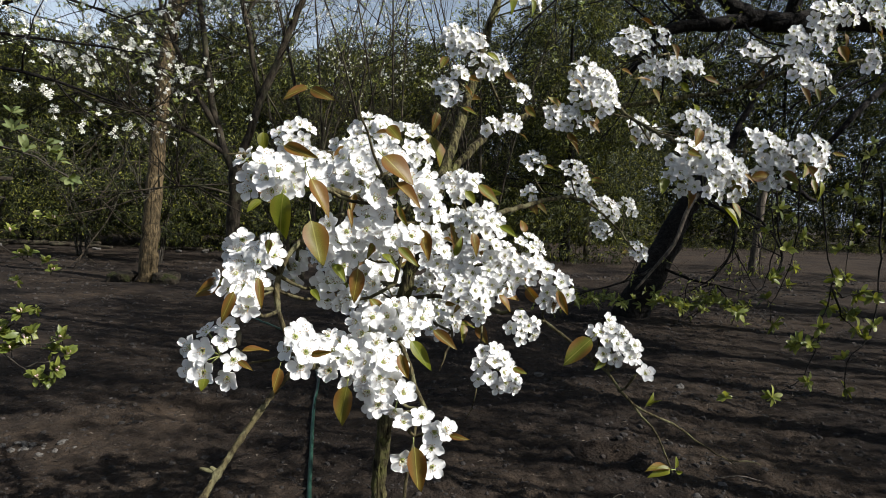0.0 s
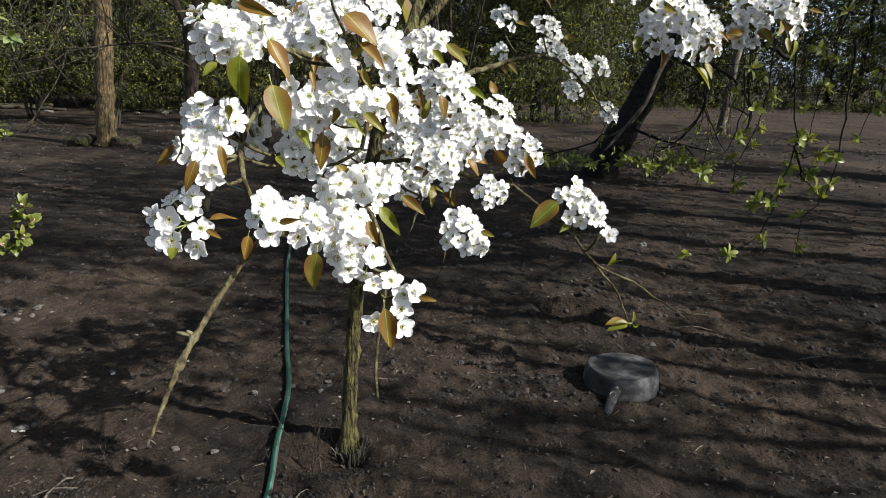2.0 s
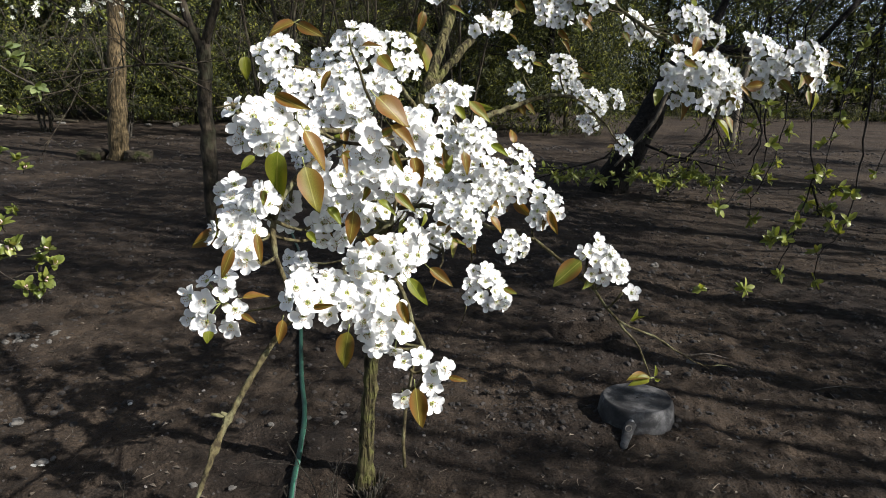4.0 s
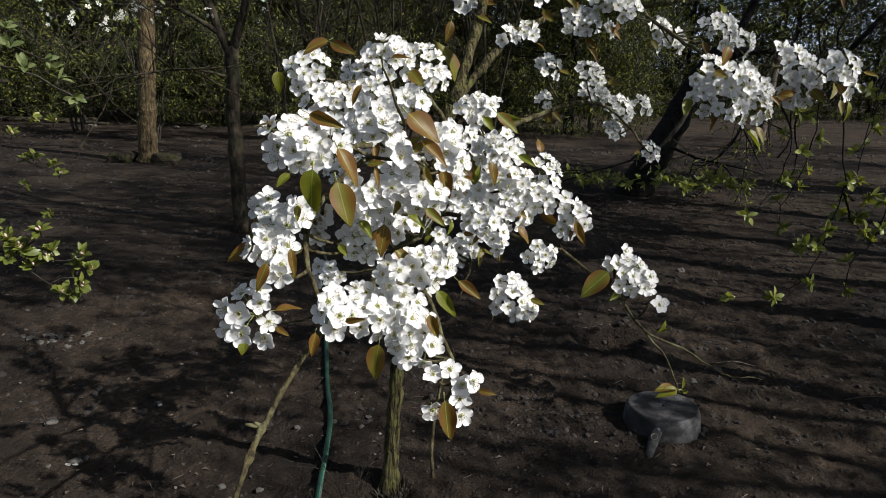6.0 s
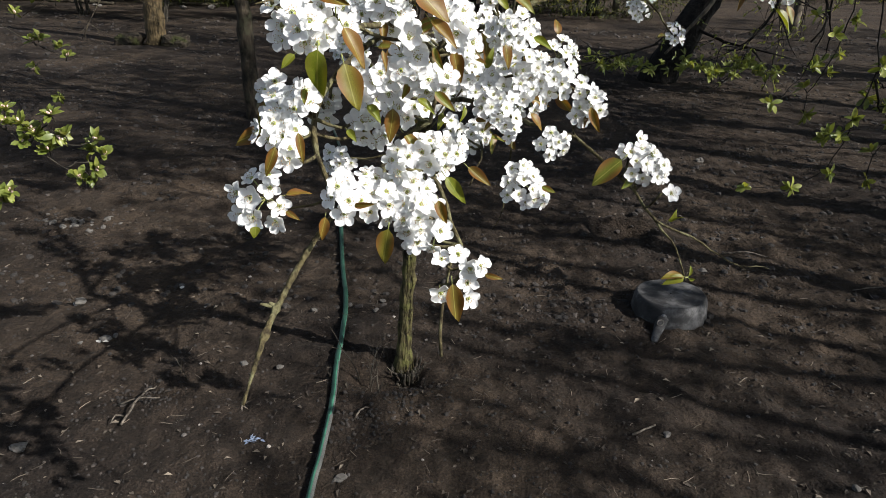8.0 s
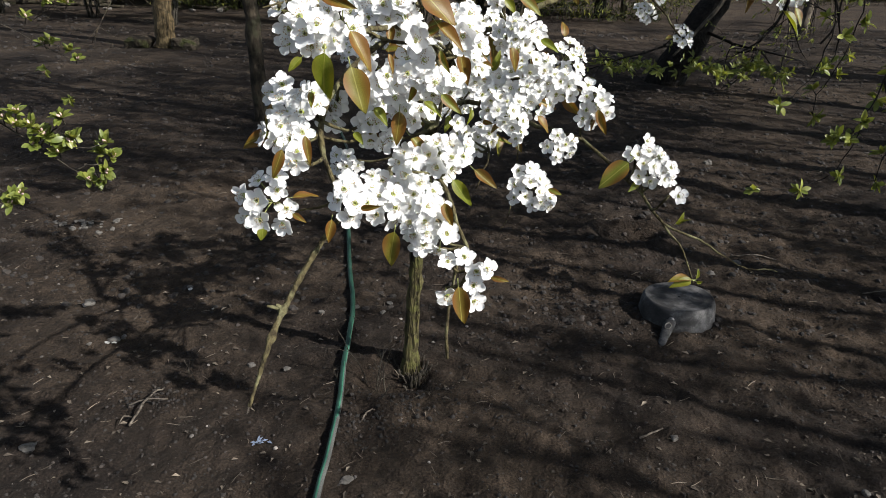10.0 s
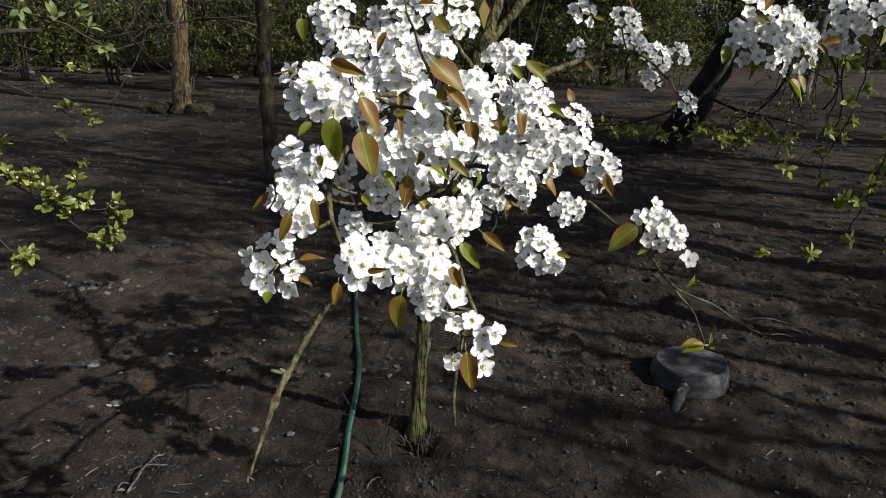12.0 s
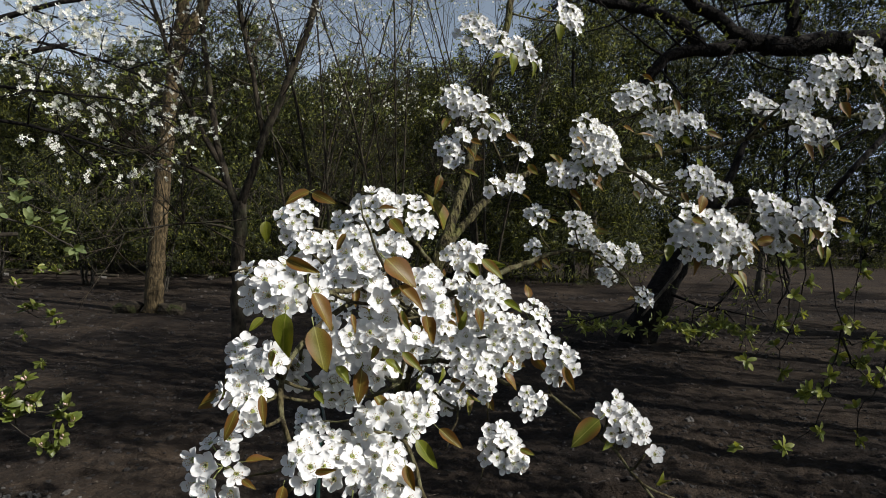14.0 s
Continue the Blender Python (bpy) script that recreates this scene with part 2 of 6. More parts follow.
# ---- mesh tools ----
class Shape:
    """Collects faces of one mesh."""

    def __init__(self):
        self.v, self.f, self.m = [], [], []

    def face(self, pts, mat=0):
        k = len(self.v)
        self.v.extend(pts)
        self.f.append(tuple(range(k, k + len(pts))))
        self.m.append(mat)

    def sheet(self, rows, mat=0, loop=False):
        k, w = len(self.v), len(rows[0])
        for r in rows:
            self.v.extend(r)
        for i in range(len(rows) - 1):
            for j in range(w if loop else w - 1):
                a, b = k + i * w + j, k + i * w + (j + 1) % w
                self.f.append((a, b, b + w, a + w))
                self.m.append(mat)
        return k

    def tube(self, pts, radii, sides=7, mat=0, rough=0.0, rng=None, lobes=0.0):
        pts = [Vector(p) for p in pts]
        up = Vector((0.31, 0.17, 0.93))
        rows, side = [], None
        for i, p in enumerate(pts):
            d = (pts[min(i + 1, len(pts) - 1)] - pts[max(i - 1, 0)]).normalized()
            side = (side - d * side.dot(d)) if side else d.cross(up if abs(d.dot(up)) < 0.9 else Vector((1, 0, 0)))
            side.normalize()
            other = d.cross(side)
            row = []
            for j in range(sides):
                a = 2 * math.pi * j / sides
                r = radii[i] * (1 + (rough * rng.uniform(-1, 1) if rough else 0) + lobes * math.sin(3 * a + 1.3))
                row.append(p + (side * math.cos(a) + other * math.sin(a)) * r)
            rows.append(row)
        k = self.sheet(rows, mat, True)
        n = len(self.v)
        self.f.append(tuple(range(k + sides - 1, k - 1, -1)))
        self.f.append(tuple(range(n - sides, n)))
        self.m.extend((mat, mat))

    def leaf(self, base, way, face, length, width, mat=0, fold=0.25, droop=0.15):
        """A small leaf of four faces, folded along its rib."""
        side = way.cross(face).normalized()
        up = side.cross(way).normalized()
        mid = base + way * length * 0.5 - up * fold * width * 0.3
        tip = base + way * length - up * droop * length
        l1 = base + way * length * 0.42 - side * width * 0.5 + up * fold * width
        r1 = base + way * length * 0.42 + side * width * 0.5 + up * fold * width
        k = len(self.v)
        self.v.extend((base, l1, mid, r1, tip))
        self.f.extend(((k, k + 2, k + 1), (k + 1, k + 2, k + 4), (k, k + 3, k + 2), (k + 2, k + 3, k + 4)))
        self.m.extend((mat,) * 4)

    def oval(self, base, way, face, length, width, mat=0, fold=0.2, droop=0.2):
        """A rounded leaf of eight faces, cupped along its rib."""
        side = way.cross(face).normalized()
        up = side.cross(way).normalized()
        rows = []
        for u, w in ((0.0, 0.06), (0.28, 0.72), (0.58, 1.0), (0.84, 0.68), (1.0, 0.08)):
            c = base + way * length * u - up * droop * length * u * u
            rows.append([c + side * v * width * 0.5 * w + up * fold * width * abs(v) * w for v in (-1, 0, 1)])
        self.sheet(rows, mat)

    def rock(self, c, r, rng, mat=0, flat=0.7):
        """An uneven lump of 16 faces."""
        k = len(self.v)
        turn = rng.uniform(0, 6.28)
        sx, sy = rng.uniform(0.75, 1.25), rng.uniform(0.75, 1.25)
        def add(x, y, z):
            q = rng.uniform(0.82, 1.15) * r
            X, Y = x * sx * q, y * sy * q
            self.v.append(Vector((c[0] + X * math.cos(turn) - Y * math.sin(turn), c[1] + X * math.sin(turn) + Y * math.cos(turn), c[2] + z * q * flat)))
        for j in range(5):
            a = 2 * math.pi * j / 5
            add(math.cos(a), math.sin(a), -0.25)
        for j in range(5):
            a = 2 * math.pi * (j + 0.5) / 5
            add(0.72 * math.cos(a), 0.72 * math.sin(a), 0.6)
        add(0, 0, 0.95)
        for j in range(5):
            n = (j + 1) % 5
            self.f.extend(((k + j, k + n, k + 5 + j), (k + n, k + 5 + n, k + 5 + j), (k + 5 + j, k + 5 + n, k + 10)))
            self.m.extend((mat,) * 3)

    def mesh(self, name, mats, smooth=True):
        me = bpy.data.meshes.new(name)
        me.from_pydata([tuple(p) for p in self.v], [], self.f)
        for m in mats:
            me.materials.append(m)
        me.polygons.foreach_set("material_index", self.m)
        me.polygons.foreach_set("use_smooth", [smooth] * len(self.f))
        me.update()
        return me


def thing(name, base, label, category, group="", kind=""):
    ob = new(name)
    ob.location = base
    ob.empty_display_size = 0.1
    return tagged(ob, label, category, group, kind)


def part(name, mesh, parent, label="", at=None):
    """One mesh under a thing or a part; mesh data in world coordinates unless at gives a pose."""
    ob = new(name, mesh)
    ob.parent = parent
    top = parent.location if parent.type == "EMPTY" else Vector((0, 0, 0))
    ob.matrix_basis = Matrix.Translation(-Vector(top)) @ (at or Matrix.Identity(4))
    return tagged(ob, label)


def solo(name, mesh, label, category, group="", kind="", at=None):
    ob = new(name, mesh)
    if at:
        ob.matrix_basis = at
    return tagged(ob, label, category, group, kind)


def curve(pts, step=0.05, wobble=0.0, rng=None):
    """A smooth line through the points, resampled, with slight kinks."""
    p = [Vector(q) for q in pts]
    p = [2 * p[0] - p[1]] + p + [2 * p[-1] - p[-2]]
    out = []
    for i in range(1, len(p) - 2):
        n = max(2, int((p[i + 1] - p[i]).length / step))
        for k in range(n):
            t = k / n
            q = 0.5 * (2 * p[i] + (p[i + 1] - p[i - 1]) * t + (2 * p[i - 1] - 5 * p[i] + 4 * p[i + 1] - p[i + 2]) * t * t + (3 * p[i] - p[i - 1] - 3 * p[i + 1] + p[i + 2]) * t ** 3)
            if wobble and out:
                q = q + Vector((rng.gauss(0, wobble), rng.gauss(0, wobble), rng.gauss(0, wobble)))
            out.append(q)
    out.append(p[-2])
    return out


def limb(shape, pts, r0, r1, sides=7, step=0.05, wobble=0.0, rng=None, rough=0.06, mat=0, knots=0.0):
    c = curve(pts, step, wobble, rng)
    n = len(c) - 1
    radii = [(r0 + (r1 - r0) * (i / n) ** 0.8) * (1 + (knots * max(0, rng.gauss(-0.6, 0.6)) if knots else 0)) for i in range(n + 1)]
    shape.tube(c, radii, sides, mat, rough if rng else 0.0, rng)
    return c


def unit(rng):
    while True:
        v = Vector((rng.uniform(-1, 1), rng.uniform(-1, 1), rng.uniform(-1, 1)))
        if 0.05 < v.length < 1:
            return v.normalized()


def grow(shape, start, way, length, radius, levels, rng, tips, spread=0.6, lift=0.15, kids=4, sides=5, taper=0.35):
    """A twiggy branch that forks; tips collects (place, way) along the fine ends."""
    pts, w, p = [start], way.normalized(), Vector(start)
    seg = 5 if levels else 4
    for i in range(seg):
        w = (w + unit(rng) * 0.22 + Vector((0, 0, lift * 0.3))).normalized()
        p = p + w * length / seg
        pts.append(p.copy())
        if levels == 0 or i >= 2:
            tips.append((p.copy(), w.copy(), levels))
    radii = [radius * (1 - (1 - taper) * i / seg) for i in range(seg + 1)]
    shape.tube(pts, radii, max(3, sides), 0)
    if levels:
        for k in range(kids):
            i = rng.randint(1, seg)
            d = (pts[i] - pts[i - 1]).normalized()
            side = (unit(rng) + d * rng.uniform(0.2, 0.9)).normalized()
            side = (side * spread + d * (1 - spread) + Vector((0, 0, lift))).normalized()
            grow(shape, pts[i], side, length * rng.uniform(0.45, 0.75), radii[i] * rng.uniform(0.4, 0.65), levels - 1, rng, tips, spread, lift, kids, sides - 1, taper)


HOLLOWS = ((0.84, 3.58, 0.15, 0.11, 0.085), (-1.50, 4.10, 0.22, 0.17, 0.06), (-0.29, 2.16, 0.12, 0.09, 0.03), (1.75, 4.4, 0.2, 0.13, 0.03), (1.3, 2.1, 0.2, 0.12, 0.025))


def ground_z(x, y):
    z = 0.030 * noise.noise((x * 0.7, y * 0.7, 0.3)) + 0.014 * noise.noise((x * 2.6, y * 2.6, 4.1))
    near = max(0.0, 1 - math.hypot(x, y - 2.5) / 30.0)
    z += near * (0.020 * abs(noise.noise((x * 4.5, y * 6, 7.7))) + 0.014 * noise.noise((x * 11, y * 11, 5.5)) + 0.013 * noise.noise((x * 24, y * 24, 2.2)) + 0.009 * abs(noise.noise((x * 48, y * 48, 1.2))))
    d = math.hypot(x + 0.21, y - 2.17)
    z -= 0.022 * math.exp(-(d / 0.10) ** 2)                      # soil scratched away at the trunk's foot
    for hx, hy, wx, wy, deep in HOLLOWS:                         # dust baths that the hens have scratched
        d = ((x - hx) / wx) ** 2 + ((y - hy) / wy) ** 2
        if d < 9:
            z += deep * (0.35 * math.exp(-(math.sqrt(d) - 1.45) ** 2 / 0.10) - math.exp(-d * d))
    return z


# ---- ground ----
def steps(lo, a, b, hi, fine, grow_by=1.035, back_by=1.035):
    mid = list(np.arange(a, b + fine / 2, fine))
    left, right, s = [], [], fine
    x = a
    while x > lo:
        s *= back_by
        x -= s
        left.append(x)
    x, s = b, fine
    while x < hi:
        s *= grow_by
        x += s
        right.append(x)
    return left[::-1] + mid + right


def build_ground():
    xs = steps(-700, -2.2, 2.2, 700, 0.014)
    ys = steps(-700, 1.3, 4.0, 1500, 0.014, 1.022, 1.05)
    s = Shape()
    s.sheet([[(x, y, ground_z(x, y)) for x in xs] for y in ys])
    solo("ground", s.mesh("ground", [SOIL]), "bare dark brown orchard soil, raked and crumbly", "ground", kind="structure")


def scatter_crumbs():
    rng = random.Random(5)
    s = Shape()
    for i in range(75000):
        d = 1.1 + 8.0 * rng.random() ** 1.9
        x, y = rng.uniform(-0.85, 0.85) * (d + 0.3), d
        r = (0.0009 + 0.0042 * rng.random() ** 8) * (0.8 + 0.32 * d)
        if noise.noise((x * 1.7, y * 1.7, 9.0)) < rng.uniform(-0.6, 0.35):
            continue
        s.rock((x, y, ground_z(x, y) + 0.1 * r), r, rng, 0, 0.8)
    for i in range(24000):
        d = 2.6 + 13.0 * rng.random() ** 1.25
        x, y = rng.uniform(-0.8, 0.8) * (d + 0.3), d
        if noise.noise((x * 0.9, y * 0.9, 6.0)) < rng.uniform(-0.5, 0.4):
            continue
        r = (0.003 + 0.017 * rng.random() ** 4) * (0.6 + 0.13 * d)
        s.rock((x, y, ground_z(x, y)), r, rng, 0, 0.7)
    solo("soil_crumbs", s.mesh("soil_crumbs", [CRUMB], False), "loose dark crumbs and clods lying on the soil", "soil", kind="stuff")
    s = Shape()
    for i in range(2400):
        d = 1.1 + 10.0 * rng.random() ** 1.7
        x, y = rng.uniform(-0.85, 0.85) * (d + 0.3), d
        if noise.noise((x * 1.1, y * 1.1, 3.0)) < rng.uniform(-0.5, 0.35):
            continue
        r = (0.0010 + 0.0050 * rng.random() ** 6) * (1 + 0.18 * d)
        s.rock((x, y, ground_z(x, y) + 0.25 * r), r, rng, 0, 0.65)
    solo("gravel", s.mesh("gravel", [PEBBLE], False), "small grey and pale pebbles strewn over the soil", "gravel", kind="stuff")
    s = Shape()
    for i in range(7000):
        d = 1.2 + 17.0 * rng.random() ** 1.6
        x, y = rng.uniform(-0.85, 0.85) * (d + 0.3), d
        a, ln = rng.uniform(0, 6.28), rng.uniform(0.008, 0.042) * (1 + 0.1 * d)
        p = Vector((x, y, ground_z(x, y) + 0.004))
        w = Vector((math.cos(a), math.sin(a), rng.uniform(-0.1, 0.15)))
        if rng.random() < 0.4:
            s.tube([p, p + w * ln * 0.5 + unit(rng) * 0.003, p + w * ln], [0.0011, 0.0012, 0.0008], 3)
        else:
            s.leaf(p, w.normalized(), Vector((0, 0, 1)), ln * 0.6, ln * 0.3)
    solo("litter", s.mesh("litter", [LITTER], False), "dry twig bits and dead leaf scraps on the soil", "litter", kind="stuff")


def clod_patch(x, y, wide, count, seed):
    rng = random.Random(seed)
    s = Shape()
    for k in range(count):
        px, py = x + rng.gauss(0, wide), y + rng.gauss(0, wide * 0.7)
        r = 0.0016 + 0.0075 * rng.random() ** 4
        s.rock((px, py, ground_z(px, py) + 0.25 * r), r, rng, 0, rng.uniform(0.5, 1.0))
    solo("soil_clods", s.mesh("soil_clods", [CRUMB], False), "scratched-up heap of dark soil clods", "soil", kind="stuff")


def stone(name, x, y, r, label, group, seed, mat=None, block=1.0):
    rng = random.Random(seed)
    bm = bmesh.new()
    bmesh.ops.create_icosphere(bm, subdivisions=3, radius=r)
    sx, sy, sz = rng.uniform(0.85, 1.35), rng.uniform(0.7, 1.0), rng.uniform(0.5, 0.75)
    for v in bm.verts:
        if block < 1:
            v.co = Vector([math.copysign(abs(u / r) ** block, u) * r * 0.85 for u in v.co])
        q = 1 + 0.45 * noise.noise(v.co / r * 1.0 + Vector((seed * 1.7, 0, 0))) + 0.22 * noise.noise(v.co / r * 2.3 + Vector((0, seed, 0))) + 0.07 * noise.noise(v.co / r * 6.0)
        v.co = Vector((v.co.x * sx * q, v.co.y * sy * q, v.co.z * sz * q))
    me = bpy.data.meshes.new(name)
    bm.to_mesh(me)
    bm.free()
    me.materials.append(mat or STONE)
    solo(name, me, label, "stone", group, at=pose(x, y, ground_z(x, y) + r * 0.22, 0, 0, rng.uniform(0, 360)))


build_ground()
scatter_crumbs()
for k, (x, y, w, q) in enumerate(((-0.33, 1.87, 0.07, 90), (-0.16, 2.05, 0.08, 110), (0.95, 3.5, 0.12, 120), (1.32, 3.25, 0.12, 90), (-1.08, 1.97, 0.06, 50), (0.45, 2.9, 0.16, 160), (0.3, 2.45, 0.14, 110), (1.2, 2.3, 0.15, 90))):
    clod_patch(x, y, w * 1.3, q * 3, 900 + k)


# ---- the flowering pear tree ----
def flower_mesh(seed):
    """Five broad cupped petals, a green eye and a ring of stamens; radius about 1."""
    rng = random.Random(seed)
    s = Shape()
    cup = rng.uniform(0.02, 0.30)
    for k in range(5):
        a = 2 * math.pi * (k + rng.uniform(-0.07, 0.07)) / 5
        turn = Matrix.Rotation(a, 3, "Z")
        ln, wd = rng.uniform(0.9, 1.06), rng.uniform(0.86, 1.06)
        lift, twist, dip = cup + rng.uniform(-0.10, 0.16), rng.uniform(-0.25, 0.25), rng.uniform(-0.1, 0.18)
        rows = []
        for i in range(6):
            u = i / 5
            w = wd * (0.09, 0.23, 0.35, 0.41, 0.365, 0.20)[i]
            row = []
            for j in range(5):
                v = (j - 2) / 2
                x = 0.12 + (ln - 0.12) * u * (1 - 0.15 * v * v * u) - (0.03 if (i == 5 and j == 2) else 0.0)
                y = v * w
                z = lift * u ** 1.4 + (0.20 * v * v - 0.03) * u * 0.8 - dip * u ** 3 + twist * v * u * 0.3 + rng.uniform(-0.022, 0.022) * u
                row.append(turn @ Vector((x, y, z + 0.02 * (k % 2))))
            rows.append(row)
        s.sheet(rows, 0)
    ring = [[Vector((0.19 * math.cos(t) * q, 0.19 * math.sin(t) * q, h)) for t in [6.283 * j / 8 for j in range(8)]] for q, h in ((1.25, -0.12), (1.1, 0.01), (0.35, 0.05))]
    s.sheet(ring, 1, True)
    for k in range(14):
        a = 6.283 * (k + rng.uniform(-0.3, 0.3)) / 14
        r0, r1, h = 0.10, rng.uniform(0.16, 0.36), rng.uniform(0.22, 0.40)
        b, t = Vector((r0 * math.cos(a), r0 * math.sin(a), 0.02)), Vector((r1 * math.cos(a), r1 * math.sin(a), h))
        s.tube([b, t], [0.014, 0.011], 3, 2)
        q = 0.047
        s.tube([t - Vector((0, 0, q * 0.3)), t + Vector((0, 0, q * 0.4)), t + Vector((0, 0, q * 1.1))], [q * 0.7, q, q * 0.3], 4, 3)
    return s.mesh("flower", [PETAL, PISTIL, FILAMENT, ANTHER])


def leaf_mesh(seed, mat):
    """A pear leaf along +y, one long: oval with a drawn-out tip, folded and curled, on a short stalk."""
    rng = random.Random(seed)
    s = Shape()
    curl, fold, sway = rng.uniform(0.05, 0.4), rng.uniform(0.25, 0.85), rng.uniform(-0.12, 0.12)
    rows = []
    for i in range(10):
        u = i / 9
        w = 0.225 * math.sin(math.pi * u ** 0.74) ** 0.85 * (1 - 0.18 * u) + 0.004
        rows.append([Vector((v * w + sway * u * u, 0.10 + 0.90 * u, fold * abs(v) * w - curl * u * u + 0.018 * math.sin(9 * u + 2 * v) * abs(v)))
                     for v in (-1, -0.55, 0, 0.55, 1)])
    s.sheet(rows, 0)
    s.tube([Vector((0, -0.08, 0.03)), Vector((0, 0.03, 0.005)), Vector((0, 0.13, 0))], [0.016, 0.012, 0.008], 5, 1)
    return s.mesh("leaf", [mat, PEDICEL])


FLOWERS = [flower_mesh(k) for k in range(9)]
LEAVES = {0: [leaf_mesh(20 + k, LEAF_GREEN) for k in range(3)], 1: [leaf_mesh(30 + k, LEAF_MIXED) for k in range(3)], 2: [leaf_mesh(40 + k, LEAF_BRONZE) for k in range(4)]}
PR = random.Random(11)
FLOWER_R = 0.0198
PEAR = thing("pear_tree", (-0.23, 2.25, 0.0), "young pear tree in full white blossom with bronze leaves", "tree")
BOUGHS = []


def aim(way, roll=0.0, axis="Z"):
    return way.to_track_quat(axis, "Y" if axis == "Z" else "Z").to_matrix().to_4x4() @ (Matrix.Rotation(roll, 4, axis))


def pear_limb(name, pts, r0, r1, mat=None, label="", wobble=0.0018, knots=0.4, sides=9):
    s = Shape()
    c = limb(s, pts, r0, r1, sides, 0.03, wobble, PR, 0.07, 0, knots)
    BOUGHS.append(c)
    return part(name, s.mesh(name, [mat or TWIG_BARK]), PEAR, label)


def pear_leaf(base, tip, tone, parent=None, face=None, wide=None):
    base, tip = Vector(base), Vector(tip)
    way = tip - base
    kind = 0 if tone < 0.3 else 1 if tone < 0.68 else 2
    f = (face or (Vector((0.15, -0.8, 0.5)) + unit(PR) * (0.8 if wide is None else 0.45))).normalized()
    y = way.normalized()
    z = (f - y * f.dot(y)).normalized()
    x = y.cross(z)
    m = Matrix((x, y, z)).transposed().to_4x4()
    ln = way.length * 1.06
    m = Matrix.Translation(base) @ m @ Matrix.Diagonal((ln * (wide or PR.uniform(0.85, 1.15)), ln, ln, 1))
    ob = part("leaf", PR.choice(LEAVES[kind]), parent or PEAR, at=m)
    return ob


def cluster(x, y, z, r, leaves=None):
    """A corymb: a spur from the nearest limb, stalks, and open flowers all round its front."""
    c = Vector((x, y, z))
    root = min((p for l in BOUGHS for p in l), key=lambda p: (p - c).length + 0.3 * max(0, p.z - c.z))
    core = Vector((-0.05, 2.05, 1.05 + 0.35 * (z > 1.4)))
    axis = ((0.45 if y < 1.7 else 0.2) * (c - core).normalized() + 0.25 * (c - root).normalized() + Vector((0.25, -0.9, 0.32))).normalized()
    hub = c - axis * (r * 0.55 + 0.012)
    s = Shape()
    mid = (root + hub) / 2 + Vector((0, 0, -0.006)) + unit(PR) * 0.008
    s.tube(curve([root, mid, hub], 0.02), [0.0032] + [0.0027] * (len(curve([root, mid, hub], 0.02)) - 1), 5, 1, 0.08, PR)
    n = max(1, round((1.7 if y > 1.5 or r > 0.042 else 2.05) * (r / FLOWER_R) ** 2))
    r *= 1.08
    spots, tries = [], 0
    reach = max(0.001, r - 0.48 * FLOWER_R)
    while len(spots) < n and tries < 700:
        tries += 1
        q = unit(PR) * (PR.random() ** 0.5)
        q = q - axis * q.dot(axis)
        dome = math.sqrt(max(0.0, 1 - q.length_squared))
        p = hub + q * reach + axis * (0.62 * reach * dome + 0.016 + PR.uniform(-0.3, 0.3) * FLOWER_R)
        d = (q * 0.7 + axis * (0.6 + dome)).normalized()
        if all((p - o).length > FLOWER_R * (1.45 - tries / 800) for o, _ in spots):
            spots.append((p, d))
    for p, d in spots:
        s.tube([hub, (hub + p) / 2 + Vector((0, 0, 0.003)) - d * 0.004, p - d * 0.004], [0.0009, 0.0009, 0.0013], 4, 0)
    ob = part("flowering_spur", s.mesh("flowering_spur", [PEDICEL, TWIG_BARK]), PEAR)
    for p, d in spots:
        w = (d + unit(PR) * 0.34).normalized()
        k = FLOWER_R * PR.uniform(0.88, 1.08)
        m = Matrix.Translation(p) @ aim(w, PR.uniform(0, 6.28)) @ Matrix.Diagonal((k, k, k * PR.uniform(0.8, 1.25), 1))
        part("flower", PR.choice(FLOWERS), ob, at=m)
    for k in range(PR.choice((0, 0, 0, 1) if y < 1.76 else (0, 0, 1, 1)) if leaves is None else leaves):
        side = (unit(PR) + Vector((0, -0.25, -0.45))).normalized()
        side = (side - axis * side.dot(axis) * 0.8).normalized()
        b = hub + side * r * (0.6 if y < 1.7 else 1.05) + axis * r * 0.3
        pear_leaf(b, b + (side * 0.9 + axis * 0.2) * (PR.uniform(0.030, 0.050) if y < 1.7 else PR.uniform(0.045, 0.072)), PR.choice((0.1, 0.5, 0.5, 0.8, 0.9)), ob)
    return ob


